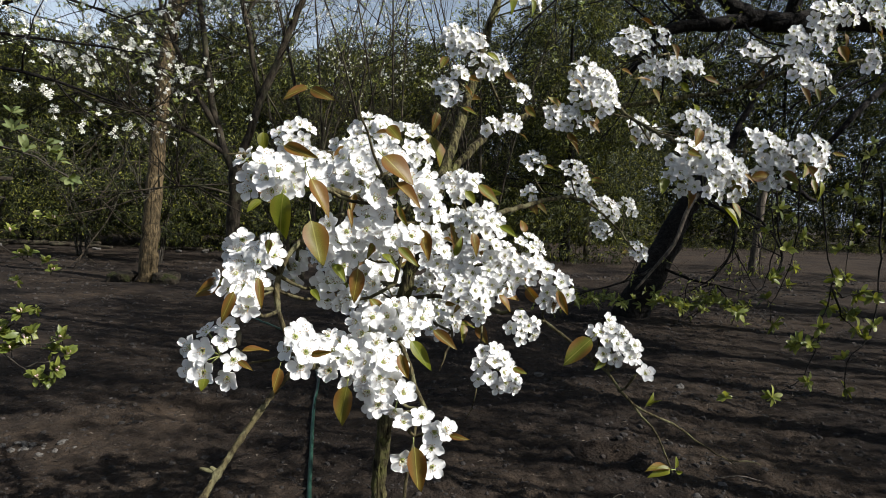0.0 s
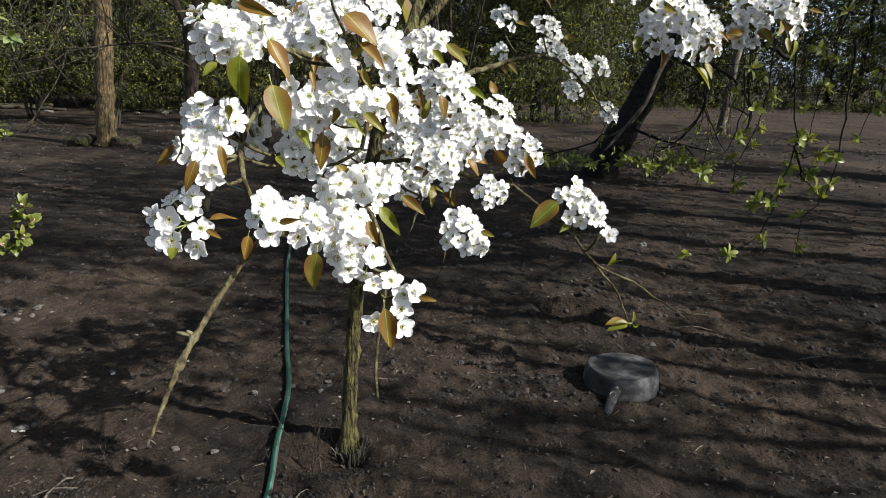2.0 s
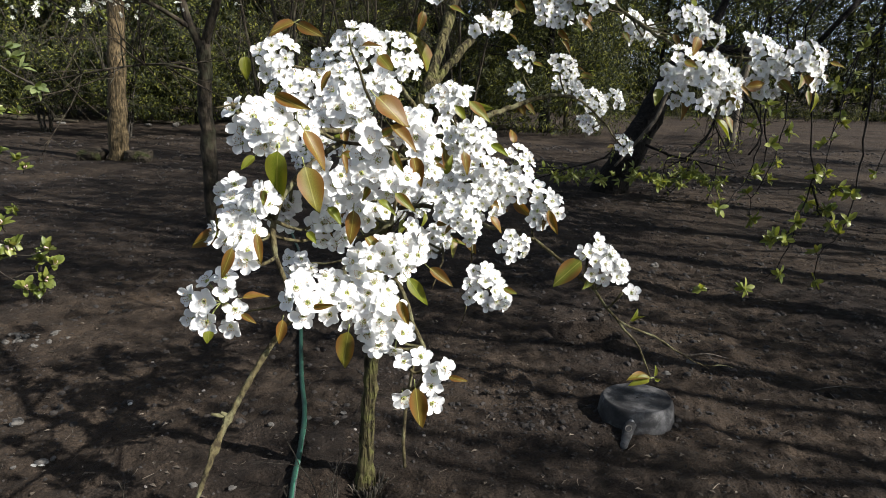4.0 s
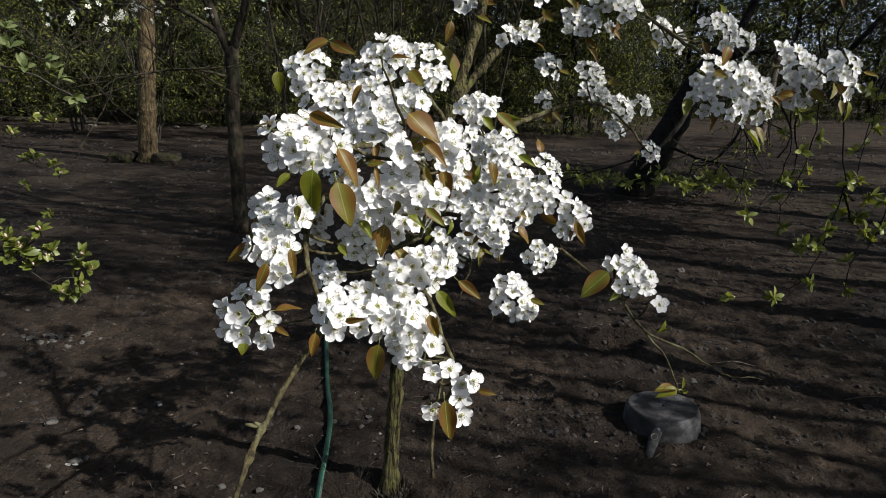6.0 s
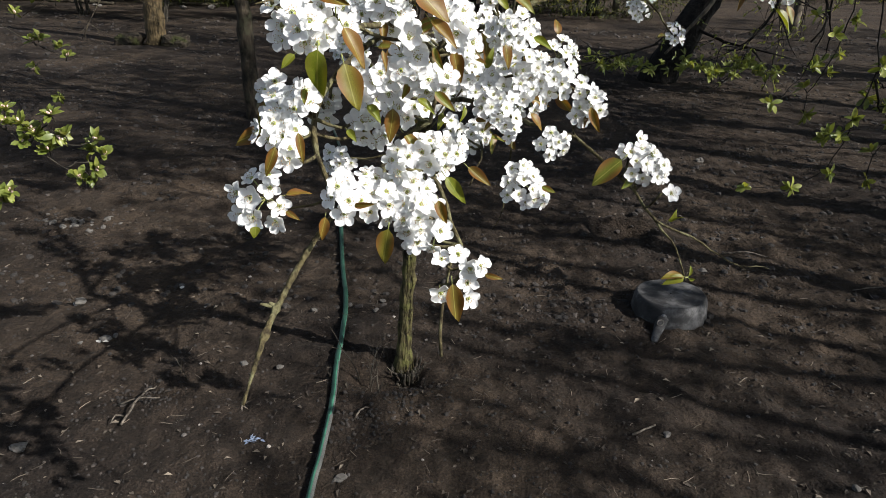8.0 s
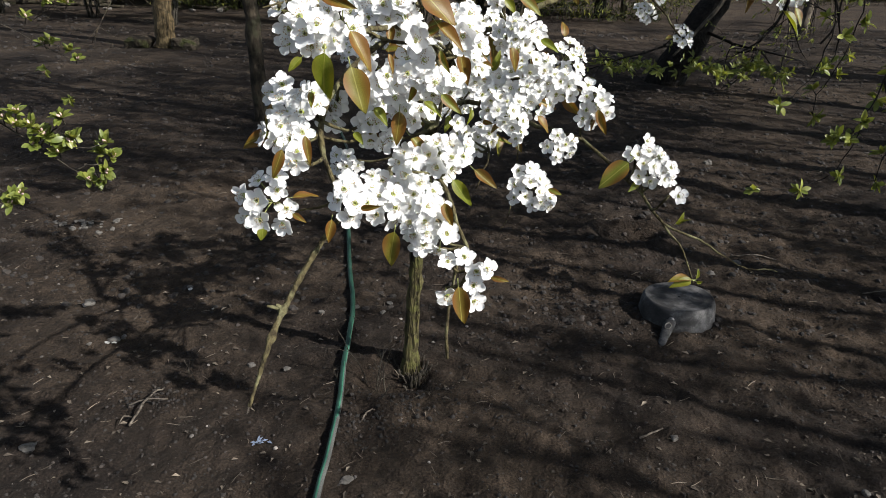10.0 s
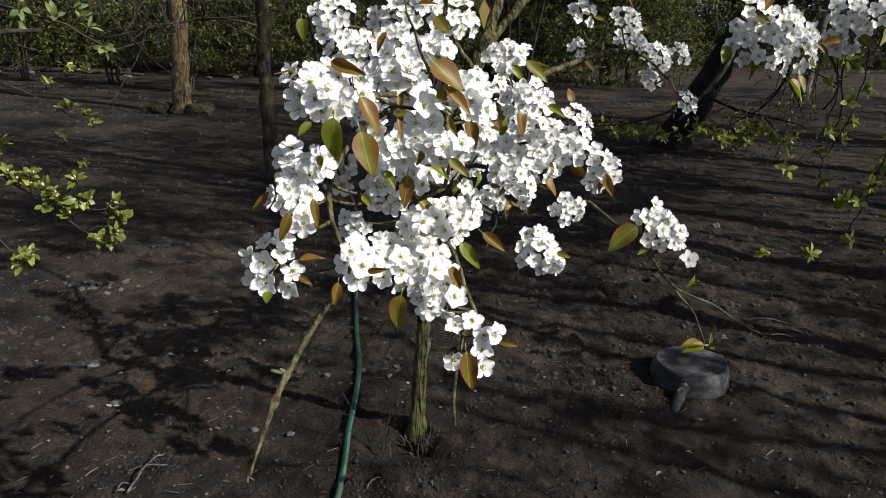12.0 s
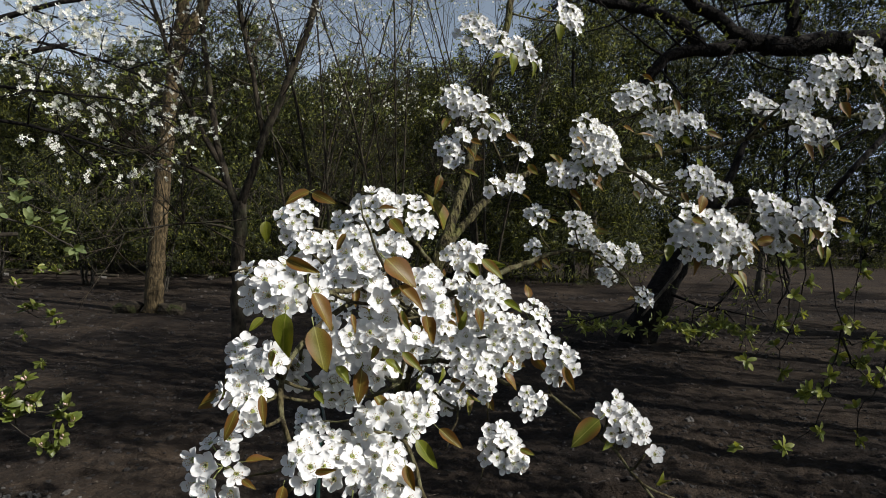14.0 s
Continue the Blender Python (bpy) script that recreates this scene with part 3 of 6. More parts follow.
def pear_trunk():
    s = Shape()
    c = curve([(-0.23, 2.25, -0.03), (-0.225, 2.235, 0.15), (-0.205, 2.2, 0.47), (-0.175, 2.12, 0.80), (-0.15, 2.05, 0.96), (-0.10, 1.99, 1.16), (-0.05, 1.95, 1.31)], 0.03, 0.002, PR)
    n = len(c) - 1
    s.tube(c, [0.0245 * (1 + 0.9 * math.exp(-i * 0.45)) - 0.007 * i / n for i in range(n + 1)], 22, 0, 0.10, PR, 0.06)
    BOUGHS.append(c[n // 2:])
    part("trunk", s.mesh("trunk", [PEAR_BARK]), PEAR, "ridged olive-brown trunk")
    for k in range(46):                                     # dry suckers at the foot
        a = PR.gauss(-1.45, 0.95)
        h, q = PR.uniform(0.015, 0.075), PR.uniform(0.02, 0.065)
        b = Vector((-0.222 + q * math.cos(a), 2.225 + q * math.sin(a), 0.0))
        b.z = ground_z(b.x, b.y) - 0.004
        o = Vector((math.cos(a), math.sin(a), 0)) * h * PR.uniform(0.1, 0.7)
        t = Shape()
        limb(t, [b, b + o * 0.3 + Vector((0, 0, h * 0.35)) + unit(PR) * 0.008, b + o * 0.7 + Vector((0, 0, h * 0.7)) + unit(PR) * 0.012, b + o + Vector((0, 0, h))], PR.uniform(0.0022, 0.0052), 0.001, 5, 0.015, 0.002, PR, 0.1, 0, 0.5)
        part("sucker", t.mesh("sucker", [GREY_TWIG if k % 3 else DEAD_TWIG]), PEAR, "dry cut sucker")

    for k in range(13):                                     # stumps of cut suckers
        a, q = PR.gauss(-1.2, 0.9), PR.uniform(0.03, 0.065)
        h, r = PR.uniform(0.03, 0.085), PR.uniform(0.003, 0.0062)
        b = Vector((-0.226 + q * math.cos(a), 2.235 + q * math.sin(a), 0.0))
        b.z = ground_z(b.x, b.y) - 0.012
        o = Vector((math.cos(a), math.sin(a), 0)) * h * PR.uniform(0.05, 0.45)
        t = Shape()
        limb(t, [b, b + o * 0.5 + Vector((0, 0, h * 0.55)), b + o + Vector((0, 0, h))], r * 1.2, r * 0.75, 7, 0.014, 0.0015, PR, 0.16, 0, 0.5)
        part("stump", t.mesh("stump", [GREY_TWIG if k % 3 else PLUM_BARK]), PEAR, "short woody sucker stump")


pear_trunk()
pear_limb("leader", [(-0.05, 1.95, 1.31), (0.0, 2.05, 1.48), (0.06, 2.2, 1.71), (0.15, 2.35, 2.09), (0.2, 2.42, 2.5)], 0.0145, 0.009, PEAR_BARK)
pear_limb("branch", [(-0.05, 1.95, 1.32), (0.04, 2.05, 1.42), (0.14, 2.2, 1.52), (0.32, 2.3, 1.57), (0.51, 2.35, 1.60), (0.69, 2.35, 1.63), (0.9, 2.35, 1.67), (1.01, 2.3, 1.71), (1.24, 2.2, 1.74), (1.45, 2.15, 1.80)], 0.011, 0.005, PEAR_BARK)
pear_limb("branch", [(0.5, 2.35, 1.60), (0.55, 2.2, 1.52), (0.62, 2.0, 1.44), (0.72, 1.9, 1.42), (0.82, 1.86, 1.41)], 0.006, 0.003)
pear_limb("branch", [(0.14, 2.2, 1.53), (0.1, 2.22, 1.62), (0.05, 2.2, 1.72), (0.0, 2.18, 1.78)], 0.005, 0.003)
pear_limb("branch", [(0.32, 2.3, 1.57), (0.42, 2.3, 1.66), (0.52, 2.32, 1.73), (0.66, 2.34, 1.77)], 0.006, 0.003)
pear_limb("branch", [(0.9, 2.35, 1.67), (1.0, 2.3, 1.78), (1.12, 2.25, 1.88), (1.24, 2.25, 1.96)], 0.006, 0.003)
pear_limb("branch", [(-0.16, 2.05, 0.99), (-0.05, 1.99, 1.02), (0.03, 1.9, 1.01), (0.14, 1.7, 1.02), (0.2, 1.65, 1.01), (0.26, 1.6, 0.97), (0.31, 1.55, 0.93), (0.36, 1.53, 0.87), (0.45, 1.555, 0.825), (0.54, 1.6, 0.765), (0.62, 1.64, 0.715)], 0.0075, 0.0014, label="long arching olive shoot")
pear_limb("twig", [(0.36, 1.53, 0.87), (0.42, 1.54, 0.8), (0.45, 1.54, 0.73)], 0.003, 0.0015)
pear_limb("twig", [(0.60, 1.63, 0.728), (0.65, 1.65, 0.722), (0.69, 1.67, 0.705)], 0.002, 0.001)
pear_limb("branch", [(-0.08, 1.97, 1.19), (0.04, 2.1, 1.21), (0.2, 2.3, 1.27), (0.4, 2.5, 1.31), (0.58, 2.8, 1.26), (0.76, 2.9, 1.10)], 0.011, 0.003)
pear_limb("branch", [(-0.17, 2.1, 0.88), (-0.2, 1.7, 0.96), (-0.2, 1.45, 0.99), (-0.2, 1.25, 1.01), (-0.21, 1.14, 1.02)], 0.009, 0.006)
pear_limb("branch", [(-0.2, 1.55, 0.98), (-0.14, 1.38, 1.02), (-0.10, 1.27, 1.04), (-0.06, 1.2, 0.98), (-0.04, 1.15, 0.93)], 0.006, 0.003)
pear_limb("branch", [(-0.12, 2.0, 1.12), (-0.15, 1.7, 1.22), (-0.17, 1.42, 1.26), (-0.2, 1.2, 1.27), (-0.25, 1.12, 1.27)], 0.008, 0.0035)
pear_limb("branch", [(-0.16, 1.5, 1.25), (-0.12, 1.32, 1.24), (-0.09, 1.25, 1.2), (-0.1, 1.24, 1.13)], 0.006, 0.003)
pear_limb("branch", [(-0.06, 1.95, 1.25), (-0.12, 1.82, 1.34), (-0.19, 1.75, 1.37), (-0.27, 1.6, 1.36)], 0.008, 0.003)
pear_limb("branch", [(-0.05, 1.95, 1.2), (0.02, 1.82, 1.22), (0.08, 1.75, 1.2), (0.12, 1.72, 1.14), (0.2, 1.7, 1.1)], 0.008, 0.003)
pear_limb("branch", [(-0.18, 1.42, 1.25), (-0.25, 1.24, 1.19), (-0.27, 1.18, 1.12), (-0.25, 1.16, 1.07), (-0.235, 1.13, 1.035)], 0.005, 0.0035, label="thin red-brown twig")
pear_limb("twig", [(-0.235, 1.13, 1.04), (-0.265, 1.125, 1.03), (-0.31, 1.125, 1.02)], 0.0022, 0.0015)
def cut_branch():
    """A bare pruned twig with two swollen nodes and a frayed end."""
    s = Shape()
    c = curve([(-0.215, 1.16, 1.03), (-0.250, 1.14, 0.992), (-0.284, 1.11, 0.940), (-0.312, 1.045, 0.886), (-0.318, 1.0, 0.861), (-0.323, 0.96, 0.834), (-0.328, 0.94, 0.813)], 0.004, 0.00035, PR)
    n = len(c) - 1
    radii = []
    for i in range(n + 1):
        u = i / n
        r = 0.0042 if u < 0.70 else 0.0042 - 0.0052 * (u - 0.70) / 0.6
        for at, wide, more in ((0.575, 0.020, 0.55), (0.70, 0.024, 0.6), (0.30, 0.015, 0.2), (0.42, 0.015, 0.22), (0.985, 0.02, 0.7), (0.85, 0.012, 0.3)):
            r *= 1 + more * math.exp(-((u - at) / wide) ** 2)
        radii.append(r)
    s.tube(c, radii, 10, 0, 0.10, PR)
    part("cut_branch", s.mesh("cut_branch", [TWIG_BARK]), PEAR, "bare knotty olive twig")
    p = c[int(n * 0.575)]
    for dx, dz, ln in ((-1.0, 0.30, 0.024), (-0.9, 0.75, 0.013), (-0.7, -0.3, 0.009)):
        t = Shape()
        w = Vector((dx, -0.2, dz)).normalized()
        t.tube([p, p + w * ln * 0.6, p + w * ln], [0.0034, 0.0030, 0.0020], 7, 0, 0.12, PR)
        part("spur", t.mesh("spur", [TWIG_BARK]), PEAR)
    for k in range(5):
        t = Shape()
        q = c[-1] + unit(PR) * 0.002
        t.tube([q, q + (Vector((0, 0, -1)) + unit(PR) * 0.8) * 0.006], [0.0008, 0.0003], 4)
        part("sliver", t.mesh("sliver", [DEAD_TWIG]), PEAR)


cut_branch()
pear_limb("twig", [(-0.25, 1.17, 1.30), (-0.275, 1.12, 1.312), (-0.302, 1.06, 1.306)], 0.0024, 0.001)
pear_limb("twig", [(-0.005, 1.62, 0.99), (-0.015, 1.6, 0.95), (-0.03, 1.58, 0.915)], 0.0024, 0.0015)
pear_limb("twig", [(0.06, 1.66, 1.0), (0.06, 1.66, 0.90), (0.05, 1.66, 0.84), (0.03, 1.66, 0.785)], 0.0022, 0.001)
pear_limb("twig", [(-0.06, 1.2, 0.92), (-0.07, 1.2, 0.83), (-0.072, 1.18, 0.745)], 0.0022, 0.003)
pear_limb("twig", [(-0.13, 1.3, 1.3), (-0.15, 1.24, 1.36), (-0.16, 1.22, 1.405)], 0.0025, 0.0012)


def curled_leaf():
    """A wilting curled leaf pair at the end of the arching shoot."""
    pear_leaf((0.450, 1.54, 0.737), (0.395, 1.528, 0.752), 0.4, face=Vector((-0.3, -0.25, 0.9)))
    pear_leaf((0.447, 1.535, 0.738), (0.402, 1.515, 0.744), 0.2, face=Vector((0.2, -0.6, 0.7)))
    pear_leaf((0.455, 1.54, 0.738), (0.458, 1.545, 0.762), 0.2)
    pear_leaf((0.455, 1.54, 0.735), (0.475, 1.55, 0.727), 0.2)
    pear_leaf((0.385, 1.53, 0.868), (0.402, 1.525, 0.892), 0.1)
    pear_leaf((0.39, 1.53, 0.868), (0.412, 1.525, 0.884), 0.1)


curled_leaf()

# blossom clusters, bough by bough: place and radius
cluster(-0.333, 1.540, 1.384, 0.0469)
cluster(-0.293, 1.450, 1.332, 0.0333)
cluster(-0.272, 1.090, 1.297, 0.0278)
cluster(-0.240, 1.070, 1.279, 0.0271)
cluster(-0.217, 1.120, 1.294, 0.0288)
cluster(-0.222, 1.300, 1.283, 0.0273)
cluster(-0.276, 1.090, 1.263, 0.0161)
cluster(-0.234, 1.070, 1.262, 0.0178)
cluster(-0.270, 1.180, 1.297, 0.0242)
cluster(-0.193, 1.700, 1.416, 0.0527)
cluster(-0.116, 1.730, 1.404, 0.0538)
cluster(-0.263, 1.750, 1.379, 0.0441)
cluster(-0.196, 1.450, 1.351, 0.0312)
cluster(-0.089, 1.780, 1.378, 0.0331)
cluster(-0.284, 1.580, 1.325, 0.0346)
cluster(-0.255, 1.580, 1.326, 0.0323)
cluster(-0.144, 1.350, 1.334, 0.0363)
cluster(-0.116, 1.350, 1.341, 0.0239)
cluster(-0.179, 1.300, 1.312, 0.0319)
cluster(-0.171, 1.300, 1.293, 0.0273)
cluster(-0.152, 1.350, 1.261, 0.0334)
cluster(-0.125, 1.200, 1.258, 0.0231)
cluster(-0.065, 1.220, 1.282, 0.0295)
cluster(-0.049, 1.300, 1.257, 0.0273)
cluster(-0.062, 1.400, 1.284, 0.0219)
cluster(-0.125, 1.200, 1.222, 0.0314)
cluster(-0.179, 1.200, 1.206, 0.0314)
cluster(-0.193, 1.200, 1.187, 0.0206)
cluster(-0.157, 1.240, 1.181, 0.0301)
cluster(-0.106, 1.200, 1.201, 0.0289)
cluster(-0.195, 1.300, 1.148, 0.0201)
cluster(-0.131, 1.300, 1.134, 0.0319)
cluster(-0.084, 1.200, 1.201, 0.0231)
cluster(-0.043, 1.600, 1.155, 0.0292)
cluster(-0.051, 1.500, 1.194, 0.0271)
cluster(0.002, 1.780, 1.187, 0.0331)
cluster(-0.197, 1.250, 1.114, 0.0261)
cluster(-0.177, 1.250, 1.103, 0.0191)
cluster(-0.212, 1.250, 1.126, 0.0174)
cluster(-0.332, 1.200, 1.183, 0.0206)
cluster(-0.305, 1.150, 1.165, 0.0274)
cluster(-0.281, 1.150, 1.169, 0.0235)
cluster(-0.266, 1.250, 1.145, 0.0261)
cluster(-0.254, 1.250, 1.161, 0.0174)
cluster(-0.323, 1.120, 1.132, 0.0189)
cluster(-0.295, 1.120, 1.130, 0.0265)
cluster(-0.311, 1.120, 1.150, 0.0212)
cluster(-0.284, 1.100, 1.114, 0.0185)
cluster(-0.273, 1.150, 1.191, 0.0172)
cluster(-0.317, 1.620, 0.955, 0.0380)
cluster(-0.338, 1.110, 1.041, 0.0449)
cluster(-0.207, 1.100, 1.049, 0.0311)
cluster(-0.197, 1.220, 1.027, 0.0295)
cluster(-0.220, 1.100, 1.070, 0.0185)
cluster(-0.165, 1.150, 1.025, 0.0313)
cluster(-0.127, 1.220, 1.020, 0.0379)
cluster(-0.139, 1.220, 1.057, 0.0320)
cluster(-0.112, 1.300, 1.020, 0.0319)
cluster(-0.087, 1.270, 1.072, 0.0337)
cluster(-0.060, 1.280, 1.070, 0.0286)
cluster(-0.135, 1.320, 1.061, 0.0325)
cluster(-0.106, 1.320, 1.066, 0.0232)
cluster(-0.119, 1.150, 1.007, 0.0313)
cluster(-0.095, 1.200, 0.992, 0.0248)
cluster(-0.125, 1.150, 0.995, 0.0219)
cluster(-0.119, 1.160, 0.960, 0.0174)
cluster(-0.086, 1.160, 0.969, 0.0237)
cluster(-0.073, 1.140, 0.938, 0.0155)
cluster(-0.048, 1.140, 0.951, 0.0155)
cluster(-0.026, 1.125, 0.935, 0.0198)
cluster(-0.029, 1.120, 0.914, 0.0151)
cluster(-0.033, 1.120, 0.890, 0.0166)
cluster(-0.076, 1.120, 0.901, 0.0166)
cluster(0.007, 1.740, 1.312, 0.0426)
cluster(-0.021, 1.740, 1.311, 0.0284)
cluster(0.034, 1.740, 1.318, 0.0284)
cluster(0.056, 1.690, 1.235, 0.0436)
cluster(0.024, 1.690, 1.225, 0.0312)
cluster(0.086, 1.720, 1.224, 0.0318)
cluster(0.033, 2.200, 1.978, 0.0607)
cluster(0.114, 2.200, 1.932, 0.0404)
cluster(0.176, 2.150, 1.899, 0.0460)
cluster(0.209, 2.150, 1.857, 0.0230)
cluster(0.336, 2.300, 2.048, 0.0531)
cluster(-0.011, 2.150, 1.754, 0.0493)
cluster(0.047, 2.120, 1.736, 0.0323)
cluster(0.075, 2.150, 1.677, 0.0460)
cluster(0.114, 2.150, 1.686, 0.0328)
cluster(-0.041, 2.150, 1.606, 0.0460)
cluster(-0.003, 2.100, 1.636, 0.0288)
cluster(-0.002, 2.100, 1.562, 0.0240)
cluster(0.152, 2.100, 1.507, 0.0288)
cluster(0.101, 2.100, 1.493, 0.0352)
cluster(0.186, 2.200, 1.615, 0.0337)
cluster(0.258, 2.420, 1.429, 0.0450)
cluster(0.250, 2.400, 1.324, 0.0316)
cluster(0.426, 2.550, 1.411, 0.0536)
cluster(0.471, 2.650, 1.348, 0.0580)
cluster(0.630, 2.900, 1.294, 0.0640)
cluster(0.725, 2.950, 1.303, 0.0466)
cluster(0.605, 2.900, 1.202, 0.0457)
cluster(0.761, 2.900, 1.123, 0.0457)
cluster(0.556, 2.300, 1.806, 0.0602)
cluster(0.501, 2.300, 1.778, 0.0425)
cluster(0.626, 2.300, 1.821, 0.0354)
cluster(0.394, 2.250, 1.684, 0.0622)
cluster(0.443, 2.250, 1.653, 0.0588)
cluster(0.384, 2.250, 1.611, 0.0449)
cluster(0.432, 2.200, 1.592, 0.0472)
cluster(0.310, 2.250, 1.548, 0.0449)
cluster(0.351, 2.250, 1.549, 0.0380)
cluster(0.387, 2.200, 1.524, 0.0270)
cluster(0.600, 2.300, 1.709, 0.0461)
cluster(0.670, 2.300, 1.717, 0.0461)
cluster(0.726, 2.300, 1.725, 0.0390)
cluster(0.577, 2.300, 1.521, 0.0496)
cluster(0.626, 2.300, 1.501, 0.0354)
cluster(0.733, 2.200, 1.529, 0.0539)
cluster(0.781, 2.200, 1.497, 0.0404)
cluster(0.680, 2.200, 1.542, 0.0303)
cluster(0.545, 1.800, 1.398, 0.0483)
cluster(0.597, 1.760, 1.388, 0.0471)
cluster(0.530, 1.800, 1.345, 0.0402)
cluster(0.589, 1.760, 1.326, 0.0444)
cluster(0.654, 1.780, 1.352, 0.0424)
cluster(0.641, 1.760, 1.316, 0.0314)
cluster(0.508, 1.800, 1.377, 0.0268)
cluster(0.770, 1.850, 1.425, 0.0498)
cluster(0.798, 1.850, 1.381, 0.0471)
cluster(0.749, 1.850, 1.381, 0.0332)
cluster(0.850, 1.800, 1.424, 0.0402)
cluster(0.862, 1.800, 1.382, 0.0322)
cluster(0.819, 1.800, 1.424, 0.0322)
cluster(0.743, 1.900, 1.466, 0.0200)
cluster(0.766, 1.850, 1.342, 0.0194)
cluster(1.002, 2.450, 1.814, 0.0494)
cluster(0.958, 2.450, 1.806, 0.0342)
cluster(1.055, 2.450, 1.792, 0.0304)
cluster(1.082, 2.200, 1.864, 0.0506)
cluster(1.141, 2.200, 1.865, 0.0404)
cluster(1.005, 2.200, 1.791, 0.0438)
cluster(1.070, 2.200, 1.805, 0.0506)
cluster(0.993, 2.200, 1.737, 0.0438)
cluster(0.994, 2.150, 1.683, 0.0526)
cluster(1.040, 2.150, 1.671, 0.0361)
cluster(1.214, 2.250, 1.939, 0.0484)
cluster(1.259, 2.250, 1.906, 0.0380)
cluster(1.225, 2.200, 1.853, 0.0337)
cluster(1.154, 2.100, 1.708, 0.0384)
cluster(0.008, 1.700, 1.102, 0.0502)
cluster(0.040, 1.700, 1.131, 0.0377)
cluster(0.086, 1.680, 1.162, 0.0396)
cluster(0.115, 1.680, 1.125, 0.0446)
cluster(0.093, 1.660, 1.091, 0.0440)
cluster(0.157, 1.670, 1.117, 0.0369)
cluster(0.209, 1.650, 1.101, 0.0364)
cluster(0.237, 1.630, 1.089, 0.0263)
cluster(0.207, 1.650, 1.063, 0.0242)
cluster(0.041, 1.600, 1.074, 0.0409)
cluster(0.014, 1.780, 1.040, 0.0371)
cluster(0.049, 1.600, 1.031, 0.0257)
cluster(-0.006, 1.660, 1.015, 0.0305)
cluster(-0.027, 1.700, 0.982, 0.0314)
cluster(-0.067, 1.700, 1.021, 0.0251)
cluster(0.147, 1.620, 1.002, 0.0392)
cluster(0.087, 1.560, 0.925, 0.0454)
cluster(0.115, 1.560, 0.899, 0.0318)
cluster(0.076, 1.570, 0.949, 0.0297)
cluster(0.325, 1.530, 0.995, 0.0444)
cluster(0.308, 1.550, 1.015, 0.0315)
cluster(0.351, 1.530, 0.985, 0.0333)
cluster(0.368, 1.500, 0.940, 0.0163)
# single large leaves: stalk, tip, bronze tone
pear_leaf((-0.225, 1.042, 1.264), (-0.232, 1.030, 1.210), 0.10, wide=1.12)
pear_leaf((-0.220, 1.172, 1.231), (-0.200, 1.160, 1.164), 0.55, wide=1.15)
pear_leaf((-0.206, 1.092, 1.285), (-0.176, 1.080, 1.237), 0.85, wide=0.90)
pear_leaf((-0.124, 1.192, 1.325), (-0.077, 1.180, 1.286), 0.70, wide=1.35)
pear_leaf((-0.104, 1.192, 1.287), (-0.065, 1.180, 1.249), 0.75, wide=0.80)
pear_leaf((-0.074, 1.472, 1.216), (-0.058, 1.460, 1.156), 0.85, wide=0.90)
pear_leaf((-0.243, 1.092, 1.324), (-0.196, 1.080, 1.305), 0.70, wide=0.70)
pear_leaf((-0.155, 1.222, 1.159), (-0.158, 1.210, 1.105), 0.85, wide=0.95)
pear_leaf((-0.149, 1.292, 1.102), (-0.112, 1.280, 1.066), 0.65, wide=0.80)
pear_leaf((-0.212, 1.422, 1.360), (-0.232, 1.410, 1.326), 0.85, wide=0.70)
pear_leaf((-0.127, 1.322, 1.384), (-0.104, 1.310, 1.359), 0.50, wide=1.30)
pear_leaf((-0.190, 1.672, 1.410), (-0.146, 1.660, 1.412), 0.90, wide=0.60)
pear_leaf((-0.293, 1.072, 1.135), (-0.307, 1.060, 1.093), 0.90, wide=0.70)
pear_leaf((-0.264, 1.072, 1.154), (-0.256, 1.060, 1.115), 0.85, wide=0.60)
pear_leaf((-0.233, 1.072, 1.037), (-0.239, 1.060, 1.005), 0.95, wide=0.95)
pear_leaf((-0.152, 1.122, 1.004), (-0.161, 1.110, 0.950), 0.60, wide=1.15)
pear_leaf((-0.330, 1.072, 1.017), (-0.330, 1.060, 1.006), 0.10, wide=2.00)
pear_leaf((-0.289, 1.072, 1.041), (-0.269, 1.060, 1.033), 0.85, wide=0.80)
pear_leaf((-0.078, 1.252, 1.044), (-0.041, 1.240, 1.000), 0.20, wide=0.80)
pear_leaf((-0.043, 1.252, 1.060), (-0.005, 1.240, 1.030), 0.85, wide=0.80)
pear_leaf((-0.082, 1.122, 1.049), (-0.072, 1.110, 1.015), 0.80, wide=0.90)
pear_leaf((-0.196, 1.072, 1.051), (-0.166, 1.060, 1.057), 0.85, wide=0.60)
pear_leaf((-0.013, 1.092, 0.945), (0.012, 1.080, 0.944), 0.90, wide=0.70)
pear_leaf((-0.058, 1.092, 0.935), (-0.050, 1.080, 0.873), 0.70, wide=0.90)
pear_leaf((0.035, 1.662, 1.310), (0.085, 1.650, 1.266), 0.60, wide=0.80)
pear_leaf((0.014, 1.712, 1.294), (0.039, 1.700, 1.270), 0.10, wide=1.20)
pear_leaf((0.085, 1.652, 1.219), (0.127, 1.640, 1.198), 0.20, wide=0.80)
pear_leaf((0.031, 1.652, 1.207), (0.046, 1.640, 1.157), 0.75, wide=0.90)
pear_leaf((0.085, 1.572, 1.081), (0.114, 1.560, 1.052), 0.70, wide=1.00)
pear_leaf((0.211, 1.602, 1.094), (0.230, 1.590, 1.039), 0.85, wide=0.70)
pear_leaf((0.272, 1.502, 1.012), (0.212, 1.490, 0.960), 0.65, wide=1.10)
pear_leaf((-0.118, 1.172, 1.180), (-0.090, 1.160, 1.167), 0.15, wide=0.90)
